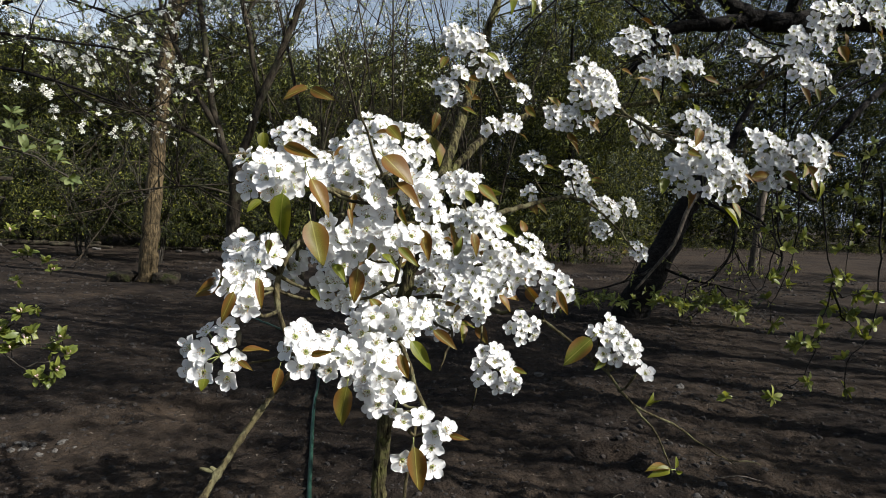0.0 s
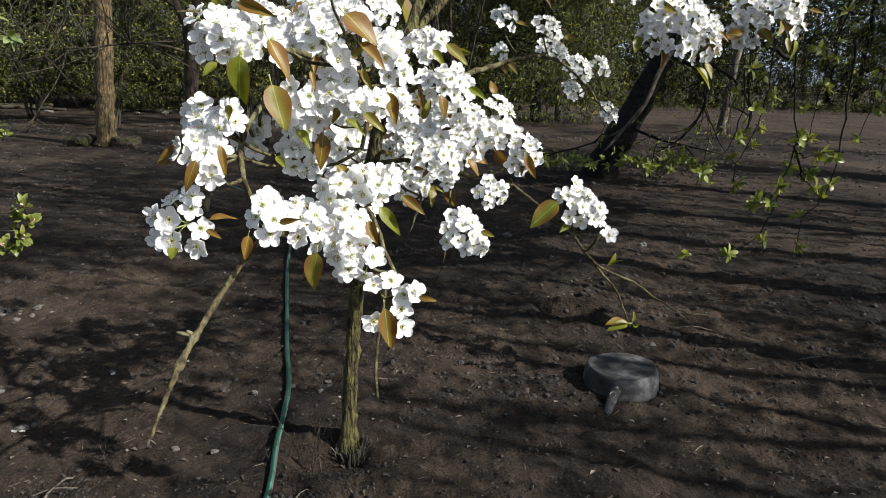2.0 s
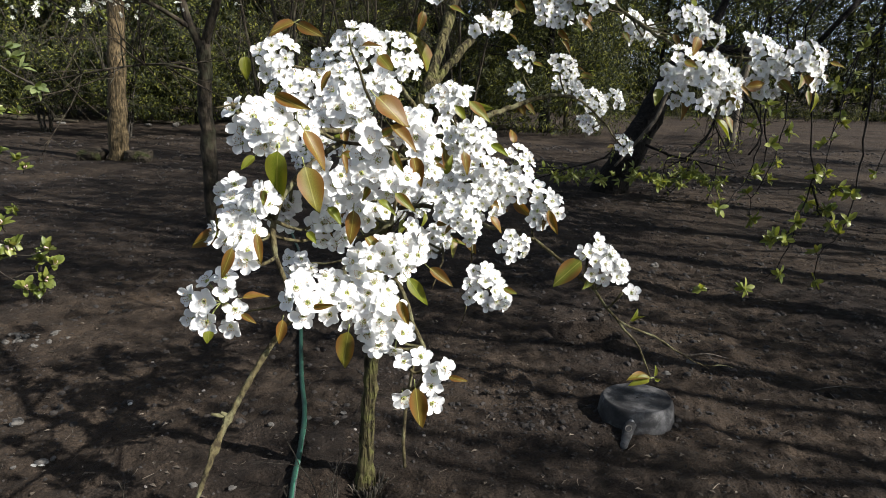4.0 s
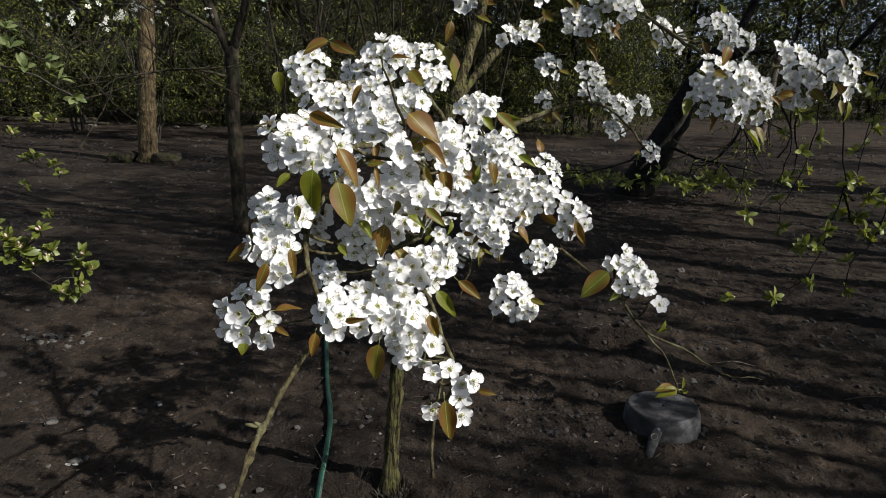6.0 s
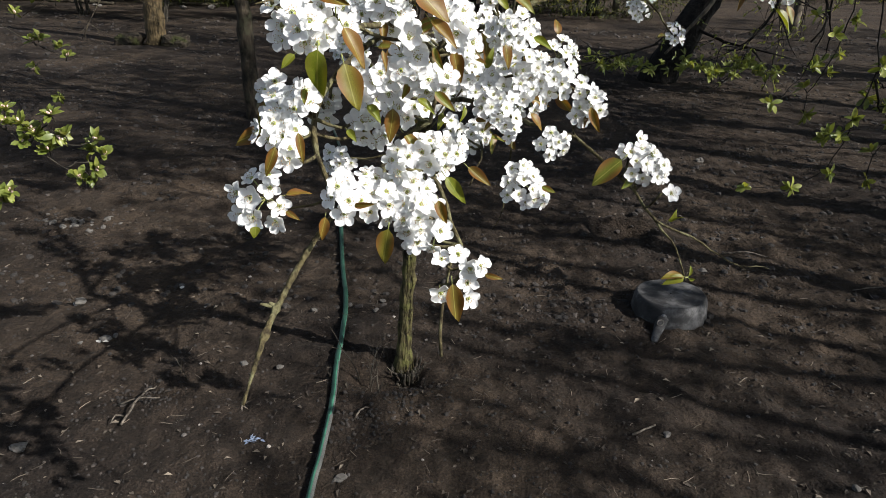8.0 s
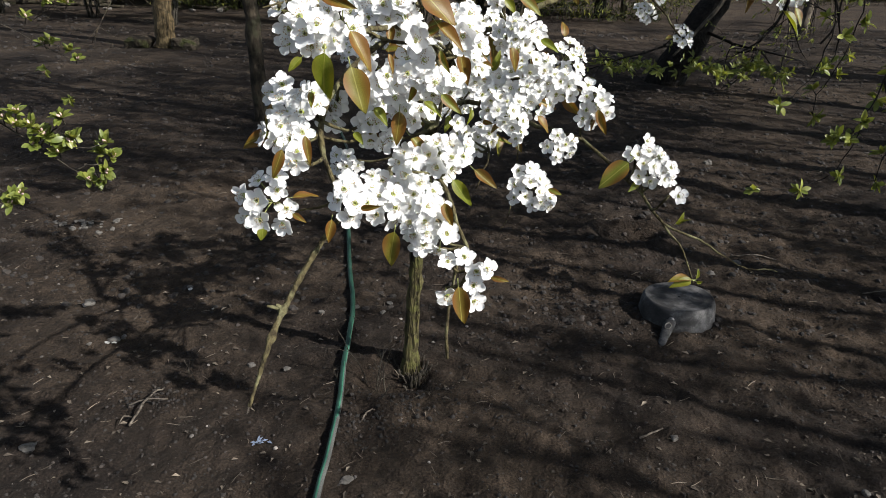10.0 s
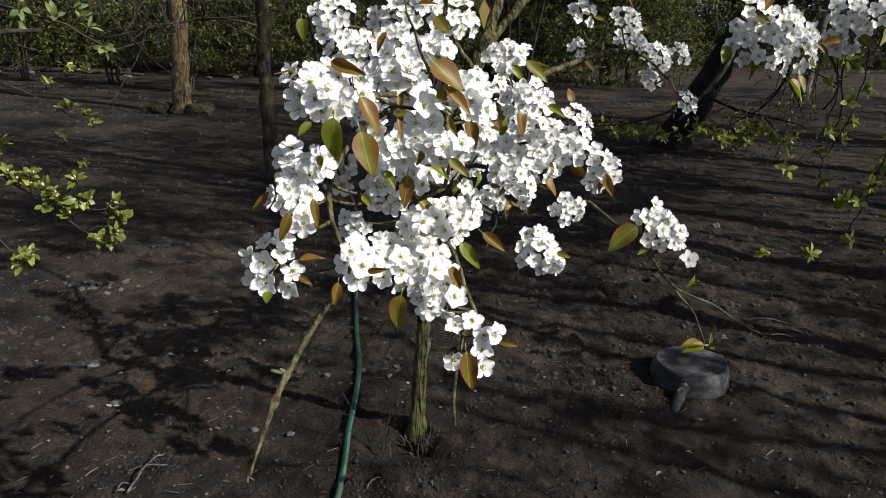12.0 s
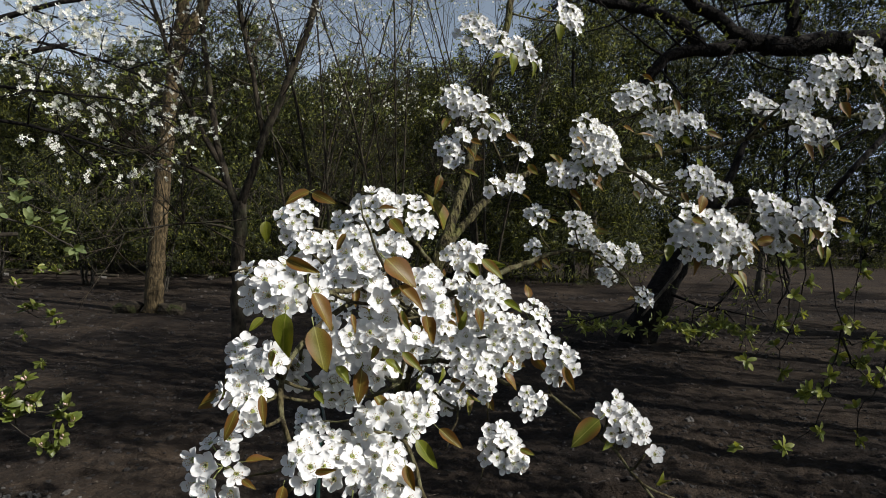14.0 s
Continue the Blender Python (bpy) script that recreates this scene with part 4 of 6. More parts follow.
pear_leaf((-0.094, 1.172, 1.192), (-0.065, 1.160, 1.166), 0.50, wide=0.80)
pear_leaf((-0.196, 1.222, 1.160), (-0.172, 1.210, 1.136), 0.15, wide=1.00)
pear_leaf((-0.360, 1.422, 1.380), (-0.354, 1.410, 1.344), 0.10, wide=1.20)
pear_leaf((-0.257, 1.062, 1.251), (-0.272, 1.050, 1.235), 0.15, wide=1.00)
pear_leaf((-0.263, 1.122, 1.199), (-0.264, 1.110, 1.181), 0.40, wide=1.00)
pear_leaf((-0.165, 1.172, 1.246), (-0.156, 1.160, 1.220), 0.80, wide=0.60)
pear_leaf((-0.032, 1.472, 1.194), (-0.012, 1.460, 1.187), 0.80, wide=1.00)
pear_leaf((-0.024, 1.632, 1.049), (-0.001, 1.620, 1.046), 0.80, wide=0.90)
pear_leaf((-0.227, 1.222, 1.120), (-0.210, 1.210, 1.105), 0.10, wide=1.00)
pear_leaf((0.114, 1.532, 0.937), (0.143, 1.520, 0.928), 0.30, wide=0.90)
pear_leaf((-0.094, 1.172, 1.252), (-0.084, 1.160, 1.222), 0.30, wide=0.70)
pear_leaf((-0.007, 1.672, 1.145), (0.012, 1.660, 1.184), 0.20, wide=0.80)
pear_leaf((-0.228, 1.200, 1.419), (-0.265, 1.185, 1.404), 0.70)
pear_leaf((-0.232, 1.200, 1.417), (-0.197, 1.185, 1.401), 0.75)
pear_leaf((-0.038, 2.100, 1.349), (-0.072, 2.085, 1.479), 0.30)
pear_leaf((0.136, 2.120, 1.881), (0.147, 2.105, 1.821), 0.20, wide=1.10)
pear_leaf((0.192, 2.120, 1.857), (0.207, 2.105, 1.814), 0.25, wide=0.90)
pear_leaf((0.270, 2.120, 1.962), (0.269, 2.105, 1.916), 0.20, wide=1.20)
pear_leaf((1.063, 2.120, 1.752), (1.081, 2.105, 1.704), 0.80, wide=1.20)
pear_leaf((0.962, 2.120, 1.636), (0.984, 2.105, 1.581), 0.85, wide=0.80)
pear_leaf((1.006, 2.120, 1.634), (1.012, 2.105, 1.591), 0.30, wide=0.80)
pear_leaf((0.743, 2.270, 1.685), (0.791, 2.255, 1.665), 0.85, wide=0.70)
pear_leaf((0.643, 2.270, 1.787), (0.656, 2.255, 1.733), 0.80, wide=1.00)
pear_leaf((0.377, 2.170, 1.528), (0.412, 2.155, 1.498), 0.85, wide=0.80)
pear_leaf((0.621, 1.730, 1.291), (0.636, 1.715, 1.253), 0.35, wide=1.00)
pear_leaf((0.644, 1.730, 1.355), (0.664, 1.715, 1.334), 0.85, wide=0.60)
pear_leaf((0.527, 1.770, 1.404), (0.555, 1.755, 1.391), 0.60, wide=1.10)
pear_leaf((0.556, 1.770, 1.461), (0.544, 1.755, 1.420), 0.80, wide=1.20)
pear_leaf((0.641, 2.170, 1.494), (0.655, 2.155, 1.455), 0.70, wide=0.90)
pear_leaf((0.528, 2.270, 1.505), (0.546, 2.255, 1.471), 0.55, wide=1.10)
pear_leaf((0.822, 1.770, 1.351), (0.823, 1.755, 1.315), 0.60, wide=0.80)
pear_leaf((0.840, 1.770, 1.349), (0.843, 1.755, 1.305), 0.25, wide=0.80)
pear_leaf((0.859, 1.770, 1.410), (0.889, 1.755, 1.400), 0.55, wide=0.70)
pear_leaf((0.004, 2.070, 1.538), (0.045, 2.055, 1.519), 0.30, wide=0.80)
pear_leaf((0.121, 2.120, 1.649), (0.160, 2.105, 1.620), 0.85, wide=0.80)
pear_leaf((0.260, 2.370, 1.292), (0.297, 2.355, 1.251), 0.50, wide=0.80)
pear_leaf((0.279, 2.390, 1.411), (0.326, 2.375, 1.395), 0.50, wide=0.70)
pear_leaf((0.022, 2.070, 1.623), (0.050, 2.055, 1.605), 0.70, wide=1.00)
pear_leaf((0.477, 2.220, 1.691), (0.510, 2.205, 1.672), 0.85, wide=0.70)
pear_leaf((0.336, 2.220, 1.659), (0.374, 2.205, 1.630), 0.90, wide=0.60)
pear_leaf((0.326, 2.170, 1.467), (0.352, 2.155, 1.434), 0.80, wide=0.70)
pear_leaf((-0.058, 2.070, 1.528), (-0.069, 2.055, 1.470), 0.80, wide=0.90)
pear_leaf((0.541, 2.270, 1.855), (0.585, 2.255, 1.828), 0.90, wide=0.50)
pear_leaf((0.443, 2.520, 1.403), (0.483, 2.505, 1.394), 0.60, wide=0.60)
pear_leaf((0.594, 2.270, 1.661), (0.537, 2.255, 1.680), 0.85, wide=0.60)
# the top of the crown: unseen clusters added to thicken its shadow on the soil
top_rng = random.Random(19)
for k in range(16):
    cluster(0.20 + top_rng.uniform(-0.5, 0.55), 2.4 + top_rng.uniform(-0.3, 0.3), 2.3 + top_rng.uniform(0.0, 0.5), top_rng.uniform(0.055, 0.075), 3)
# the rear of the crown: hidden clusters, added for a denser ground shadow
for k in range(12):
    cluster(top_rng.uniform(-0.40, 0.10), top_rng.uniform(2.15, 2.5), top_rng.uniform(0.95, 1.22), top_rng.uniform(0.05, 0.07), 3)
for k in range(9):
    cluster(top_rng.uniform(-0.02, 0.20), top_rng.uniform(1.84, 2.08), top_rng.uniform(1.0, 1.24), top_rng.uniform(0.040, 0.052), 2)


# ---- things on the ground ----
def frying_pan():
    """A frying pan lying upside down, handle towards the path."""
    rng = random.Random(3)
    X, Y, Z = 0.862, 2.740, 0.0
    t = thing("frying_pan", (X, Y, 0.0), "old black frying pan lying upside down on the soil", "pan")
    ring = [6.2832 * j / 64 for j in range(64)]
    prof = [(0.1542, -0.0116), (0.1580, -0.0078), (0.1575, 0.0039), (0.1548, 0.0194), (0.1521, 0.0446), (0.1488, 0.0660), (0.1444, 0.0776), (0.1401, 0.0839), (0.1363, 0.0858), (0.1324, 0.0854), (0.1292, 0.0842), (0.1036, 0.0836), (0.1003, 0.0844), (0.0970, 0.0836), (0.0600, 0.0829), (0.0567, 0.0837), (0.0534, 0.0829), (0.0044, 0.0832)]
    s = Shape()
    s.sheet([[Vector((X + r * math.cos(q), Y + r * math.sin(q), Z + h + (0.004 * math.sin(q + 2.2) + 0.0025 * math.sin(2 * q + 1)) * r / 0.14 + rng.uniform(-0.0005, 0.0005))) for q in ring] for r, h in prof], 0, True)
    s.sheet([[Vector((X + r * math.cos(q), Y + r * math.sin(q), Z + h)) for q in ring] for r, h in [(0.1542, -0.0116), (0.150, -0.0116), (0.147, 0.03), (0.137, 0.072)]], 0, True)
    pan = part("pan", s.mesh("pan", [PAN]), t, "scuffed black pan base")
    s = Shape()
    a, b = Vector((0.802, 2.606, 0.042)), Vector((0.728, 2.462, 0.010))
    d = (b - a).normalized()
    side = d.cross(Vector((0, 0, 1))).normalized()
    up = side.cross(d)
    rows = []
    for i in range(14):
        u = i / 13
        w, h = 0.0205 + 0.0040 * math.sin(math.pi * min(1, u * 1.3)) - 0.006 * u, 0.010 + 0.004 * math.sin(math.pi * u)
        if i in (0, 13):
            w, h = w * 0.6, h * 0.6
        p = a + (b - a) * u + Vector((0, 0, 0.008 * math.sin(math.pi * u)))
        rows.append([p + side * w * math.cos(q) + up * h * math.sin(q) for q in [6.2832 * j / 14 for j in range(14)]])
    k = s.sheet(rows, 0, True)
    s.f.extend((tuple(range(k + 13, k - 1, -1)), tuple(range(len(s.v) - 14, len(s.v)))))
    s.m.extend((0, 0))
    handle = part("handle", s.mesh("handle", [PAN]), t, "tapered black handle")
    s = Shape()
    c = a + (b - a) * 0.42 + up * 0.0135 + Vector((0, 0, 0.0085))
    s.sheet([[c + side * q * math.cos(z) + d * q * 1.7 * math.sin(z) + up * h for z in [6.2832 * j / 16 for j in range(16)]] for q, h in ((0.0125, -0.002), (0.013, 0.001), (0.0105, 0.0012), (0.0095, -0.003), (0.001, -0.0035))], 0, True)
    part("hanging_eye", s.mesh("hanging_eye", [STONE]), handle, "oval hanging hole")
    s = Shape()
    s.tube([a - d * 0.012 + up * 0.004, a + d * 0.004 + up * 0.004, a + d * 0.012 + up * 0.003], [0.011, 0.0125, 0.010], 12)
    part("ferrule", s.mesh("ferrule", [METAL]), t, "dull steel collar")


def garden_hose():
    pts = [(-0.1, -2.6), (-0.32, -1.2), (-0.40, 0.0), (-0.40, 0.9), (-0.415, 1.3), (-0.424, 1.59), (-0.436, 1.93), (-0.464, 2.2), (-0.489, 2.5), (-0.525, 2.74), (-0.586, 3.015), (-0.678, 3.5), (-0.81, 4.2), (-1.0, 5.24), (-1.5, 6.6), (-2.6, 8.0)]
    c = curve([(x, y, 0) for x, y in pts], 0.025)
    c = [Vector((p.x, p.y, ground_z(p.x, p.y) + 0.012)) for p in c]
    c = [c[0]] + [Vector((c[i].x, c[i].y, (c[i - 1].z + c[i].z + c[i + 1].z) / 3)) for i in range(1, len(c) - 1)] + [c[-1]]
    t = thing("garden_hose", (-0.455, 2.26, 0.0), "dark green garden hose with grey braid, lying across the soil", "hose")
    s = Shape()
    rows = []
    for i, p in enumerate(c):
        d = (c[min(i + 1, len(c) - 1)] - c[max(i - 1, 0)]).normalized()
        side = d.cross(Vector((0, 0, 1))).normalized()
        rows.append([p + (side * math.cos(q) + Vector((0, 0, 1)) * math.sin(q)) * 0.0102 for q in [6.2832 * j / 14 for j in range(14)]])
    k = s.sheet(rows, 0, True)
    for f in range(len(s.f)):
        j, i = f % 14, f // 14
        twist = 0 if i >= len(c) else max(0, round((c[i].y - 1.75) * 3.5))
        j = (j + twist) % 14
        s.m[f] = 1 if j in (0, 1, 2, 13) else 2 if j in (3, 12) else 0
    part("tube", s.mesh("tube", [HOSE_GREEN, HOSE_GREY, HOSE_LINE]), t)


def crossed_twigs():
    rng = random.Random(8)
    t = thing("dead_twig", (-1.03, 1.95, 0.0), "bleached dead forked twig lying on the soil", "twig")
    for a, b, r in (((-1.057, 1.82), (-1.045, 2.04), 0.0045), ((-1.12, 1.93), (-1.0, 1.965), 0.0032), ((-1.07, 1.86), (-1.09, 1.82), 0.0028)):
        s = Shape()
        limb(s, [(a[0], a[1], ground_z(*a) + 0.006), ((a[0] + b[0]) / 2, (a[1] + b[1]) / 2, 0.022 + ground_z(*a)), (b[0], b[1], ground_z(*b) + 0.014)], r, r * 0.6, 6, 0.02, 0.002, rng)
        part("fork", s.mesh("fork", [DEAD_TWIG]), t)


def lying_twig(x, y, a, ln, r, label, rise=0.01, seed=1):
    rng = random.Random(seed)
    w = Vector((math.cos(radians(a)), math.sin(radians(a)), 0))
    p = [Vector((x, y, 0)) + w * ln * u for u in (-0.5, 0, 0.5)]
    s = Shape()
    limb(s, [(q.x, q.y, ground_z(q.x, q.y) + r + (rise if i == 1 else 0.002)) for i, q in enumerate(p)], r, r * 0.7, 6, 0.03, 0.0015, rng)
    solo("twig", s.mesh("twig", [DEAD_TWIG]), label, "twig", "twigs lying on the soil")


def feather_tuft():
    rng = random.Random(4)
    s = Shape()
    for k in range(15):
        b = Vector((-0.645 + rng.uniform(-0.022, 0.022), 1.795 + rng.uniform(-0.010, 0.010), ground_z(-0.645, 1.795) + 0.004))
        w = (Vector((rng.uniform(-1, 1), rng.uniform(-0.5, 0.5), rng.uniform(0.05, 0.5)))).normalized()
        s.leaf(b, w, Vector((0, -0.3, 1)), rng.uniform(0.010, 0.022), rng.uniform(0.005, 0.010))
    solo("feather_tuft", s.mesh("feather_tuft", [FEATHER]), "small tuft of pale bluish feathers on the soil", "feather")


def dry_stem(x, y, h, seed):
    rng = random.Random(seed)
    s = Shape()
    b = Vector((x, y, ground_z(x, y) - 0.01))
    tips = []
    grow(s, b, Vector((rng.uniform(-0.3, 0.3), rng.uniform(-0.3, 0.1), 1)), h, 0.0028, 1, rng, tips, 0.5, 0.2, 3, 5)
    solo("dry_stem", s.mesh("dry_stem", [GREY_TWIG]), "short dry weed stalk standing in the soil", "stalk", "dry stalks by the pear trunk")


frying_pan()
garden_hose()
crossed_twigs()
feather_tuft()
lying_twig(0.55, 1.90, 33, 0.10, 0.004, "short straight dry twig on the soil", seed=2)
lying_twig(1.42, 3.35, -10, 0.22, 0.004, "thin dry twig lying on the soil", seed=3)
lying_twig(1.9, 3.0, 5, 0.25, 0.003, "thin dry twig lying on the soil", seed=4)
lying_twig(-0.34, 1.95, 60, 0.07, 0.003, "short straight dry twig on the soil", seed=5)
for k, (x, y, h) in enumerate([(-0.47, 2.12, 0.06), (-0.44, 2.05, 0.05), (-0.31, 2.02, 0.09), (-0.33, 2.10, 0.16), (-0.15, 2.10, 0.05), (-1.0, 2.13, 0.08), (-0.96, 2.1, 0.07), (-0.375, 2.16, 0.26), (-0.345, 2.13, 0.22), (-0.30, 2.10, 0.17)]):
    dry_stem(x, y, h, 60 + k)
for k, (x, y, r) in enumerate([(-1.273, 2.817, 0.014), (-1.381, 2.35, 0.018), (-1.621, 2.616, 0.024), (1.74, 5.06, 0.035), (1.143, 3.16, 0.02), (1.3, 3.25, 0.019), (-1.306, 1.708, 0.022), (-0.5, 2.66, 0.016), (-0.36, 2.72, 0.015), (-0.38, 2.62, 0.013), (-0.8, 2.2, 0.013), (-0.67, 2.2, 0.012), (0.62, 1.89, 0.012), (1.1, 1.7, 0.012), (1.45, 1.78, 0.016), (0.72, 5.3, 0.035), (-1.36, 2.38, 0.011), (-1.45, 2.30, 0.009), (-0.36, 1.66, 0.016), (-0.63, 2.6, 0.012)]):
    stone("stone", x, y, r, "small pale grey stone lying on the dark soil", "pale stones on the soil", k + 1)
# white scraps and droppings, built with the stone shape
for k, (x, y, r) in enumerate([(-1.635, 2.611, 0.013), (-1.375, 2.34, 0.012), (-1.395, 2.325, 0.009), (-1.266, 2.802, 0.009)]):
    stone("stone", x, y, r, "small white scrap, shaped as a pebble, lying on the dark soil", "pale stones on the soil", 50 + k, WHITE_SCRAP)
rs = random.Random(77)
for k in range(26):
    x, y = -2.12 + rs.gauss(0, 0.10), 3.46 + rs.gauss(0, 0.05)
    stone("stone", x, y, rs.uniform(0.008, 0.018), "small pale grey stone in a heap of pebbles", "pale stones on the soil", 100 + k)


# ---- orchard behind ----
def stems(name, tree, mat, lines, rng, label=""):
    """Each line: points, first and last radius. Returns the curves."""
    out = []
    for pts, r0, r1 in lines:
        s = Shape()
        out.append(limb(s, pts, r0, r1, 12, 0.12, 0.009 * min(1, r0 * 12), rng, 0.07, 0, 0.12))
        part(name if not out[1:] else "stem", s.mesh(name, [mat]), tree, label if not out[1:] else "")
    return out


def twigs_on(tree, curves, mat, rng, count, length, radius, levels=2, kids=4, lift=0.2, start=0.25, out=None, name="twig_growth"):
    s, tips = Shape(), []
    for k in range(count):
        c = rng.choice(curves)
        i = rng.randint(int(len(c) * start), len(c) - 2)
        d = (c[i + 1] - c[i]).normalized()
        w = (unit(rng) + d * 0.5 + Vector((0, 0, lift))).normalized()
        if out:
            w = (w + out).normalized()
        grow(s, c[i], w, length * rng.uniform(0.6, 1.3), radius * rng.uniform(0.6, 1.2), levels, rng, tips, 0.6, lift * 0.5, kids, 5)
    tagged(part(name, s.mesh(name, [mat]), tree), kind="stuff")
    return tips


def blossom(tree, tips, rng, count, size, mats, petals=True, leaves=0, leaf=0.04, bunch=4, spread=0.03):
    """Small five-petalled flowers in bunches, and young leaves, on the twig ends."""
    f, g = Shape(), Shape()
    for k in range(count):
        p, w, _ = rng.choice(tips)
        for j in range(rng.randint(1, bunch)):
            c = p + unit(rng) * spread
            n = (unit(rng) + Vector((0.5, -0.6, 0.5))).normalized()
            u = n.cross(unit(rng)).normalized()
            v = n.cross(u)
            r = size * rng.uniform(0.8, 1.2)
            for q in range(5):
                a = 6.2832 * q / 5
                d = u * math.cos(a) + v * math.sin(a)
                e = n.cross(d)
                f.face([c, c + (d * 0.68 + e * 0.30 + n * 0.12) * r, c + (d + n * 0.2) * r, c + (d * 0.68 - e * 0.30 + n * 0.12) * r])
    for k in range(leaves):
        p, w, _ = rng.choice(tips)
        for j in range(rng.randint(2, 4)):
            d = (w * 0.6 + unit(rng) + Vector((0, 0, 0.35))).normalized()
            g.leaf(p, d, (Vector((0.4, -0.4, 1)) + unit(rng) * 0.6).normalized(), leaf * rng.uniform(0.6, 1.25), leaf * rng.uniform(0.3, 0.5))
    if f.f:
        tagged(part("blossom", f.mesh("blossom", [mats[0]]), tree, "small white blossoms"), kind="stuff")
    if g.f:
        tagged(part("young_leaves", g.mesh("young_leaves", [mats[1]]), tree, "fresh green young leaves"), kind="stuff")


def plum_tree_mid():
    rng = random.Random(21)
    t = thing("plum_tree", (-1.93, 6.1, 0.0), "many-stemmed grey plum tree with sparse white blossom", "tree")
    c = stems("trunk", t, PLUM_BARK, [
        ([(-1.93, 6.1, -0.05), (-1.93, 6.1, 0.5), (-1.94, 6.1, 1.1), (-1.93, 6.1, 1.62)], 0.070, 0.058),
        ([(-1.93, 6.1, 1.55), (-1.80, 6.05, 1.9), (-1.69, 6.0, 2.17), (-1.5, 6.0, 2.65), (-1.33, 6.0, 3.09), (-1.22, 6.0, 3.5), (-1.1, 6.0, 4.2)], 0.040, 0.018),
        ([(-1.94, 6.1, 1.55), (-2.05, 6.1, 1.8), (-2.15, 6.1, 2.2), (-2.22, 6.1, 2.7), (-2.3, 6.1, 3.4), (-2.4, 6.1, 4.3)], 0.036, 0.015),
    ], rng, "grey-brown plum trunk")
    c += stems("stem", t, PLUM_BARK, [
        ([(-1.69, 6.0, 2.15), (-1.75, 6.0, 2.5), (-1.83, 6.0, 2.9), (-1.93, 6.0, 3.4), (-2.0, 6.0, 4.1)], 0.026, 0.012),
        ([(-2.08, 6.1, 1.9), (-2.3, 6.05, 2.3), (-2.5, 6.0, 2.8), (-2.7, 5.9, 3.5)], 0.028, 0.012),
        ([(-2.02, 6.1, 1.72), (-2.3, 5.95, 1.9), (-2.6, 5.8, 2.0), (-2.95, 5.7, 2.1)], 0.022, 0.009),
        ([(-1.93, 6.1, 1.35), (-2.2, 5.9, 1.42), (-2.6, 5.7, 1.36), (-3.0, 5.5, 1.25)], 0.012, 0.005),
    ], rng)
    tips = twigs_on(t, c[1:], PLUM_BARK, rng, 150, 0.75, 0.007, 2, 4, 0.25)
    tips = [q for q in tips if q[0].z > 1.75]
    blossom(t, tips, rng, 360, 0.0165, (FAR_PETAL, APPLE_LEAF), leaves=460, leaf=0.035, bunch=6, spread=0.032)


def plum_tree_left():
    rng = random.Random(22)
    t = thing("plum_tree", (-3.1, 3.3, 0.0), "plum tree with white blossom on thin dark twigs", "tree")
    c = stems("trunk", t, DARK_BARK, [
        ([(-3.1, 3.3, -0.05), (-3.08, 3.3, 0.8), (-3.0, 3.3, 1.5)], 0.07, 0.055),
        ([(-3.0, 3.3, 1.45), (-2.7, 3.25, 1.8), (-2.35, 3.2, 2.02), (-2.05, 3.2, 2.12), (-1.8, 3.25, 2.2)], 0.035, 0.008),
        ([(-3.0, 3.3, 1.45), (-2.7, 3.35, 2.05), (-2.3, 3.35, 2.3), (-1.9, 3.35, 2.42), (-1.5, 3.4, 2.5)], 0.03, 0.007),
        ([(-2.7, 3.25, 1.78), (-2.3, 3.2, 1.85), (-1.95, 3.2, 1.82), (-1.7, 3.25, 1.75), (-1.55, 3.3, 1.7)], 0.014, 0.004),
        ([(-2.35, 3.2, 2.02), (-2.0, 3.3, 2.0), (-1.7, 3.35, 1.98), (-1.4, 3.4, 1.95)], 0.01, 0.003),
        ([(-2.3, 3.35, 2.3), (-1.9, 3.4, 2.22), (-1.6, 3.4, 2.12), (-1.35, 3.45, 2.02)], 0.01, 0.003),
        ([(-3.0, 3.3, 1.4), (-3.1, 3.0, 2.0), (-3.3, 2.8, 2.8)], 0.05, 0.02),
    ], rng, "dark plum trunk")
    tips = twigs_on(t, c[1:6], DARK_BARK, rng, 44, 0.34, 0.0045, 2, 4, 0.1, 0.35)
    tips = [q for q in tips if q[0].x < -1.15 and q[0].z > 1.55]
    blossom(t, tips, rng, 270, 0.0140, (FAR_PETAL, APPLE_LEAF), leaves=420, leaf=0.026, bunch=7, spread=0.028)


def leaf_tuft(branch, p, way, rng, mat, leaf, per, buds=True):
    """A rosette of rounded young leaves round a knot of pinkish buds."""
    g = Shape()
    way = way.normalized()
    g.tube([p - way * leaf * 0.6, p - way * leaf * 0.2, p], [0.0022, 0.0018, 0.0016], 4, 1)
    for j in range(per):
        d = (unit(rng) * 0.9 + way * 0.6 + Vector((0, 0, 0.15))).normalized()
        g.oval(p, d, (way * 0.8 + Vector((0.25, -0.35, 0.7)) + unit(rng) * 0.4).normalized(), leaf * rng.uniform(0.6, 1.15), leaf * rng.uniform(0.36, 0.56), 0, rng.uniform(0.05, 0.3), rng.uniform(-0.1, 0.4))
    if buds:
        for j in range(rng.randint(3, 6)):
            c = p + (way + unit(rng) * 0.6).normalized() * leaf * rng.uniform(0.15, 0.4)
            g.tube([p, c, c + way * 0.004, c + way * 0.009], [0.0008, 0.0025, 0.0034, 0.001], 5, 2)
    part("leaf_tuft", g.mesh("leaf_tuft", [mat, GREY_TWIG, BUD], True), branch)


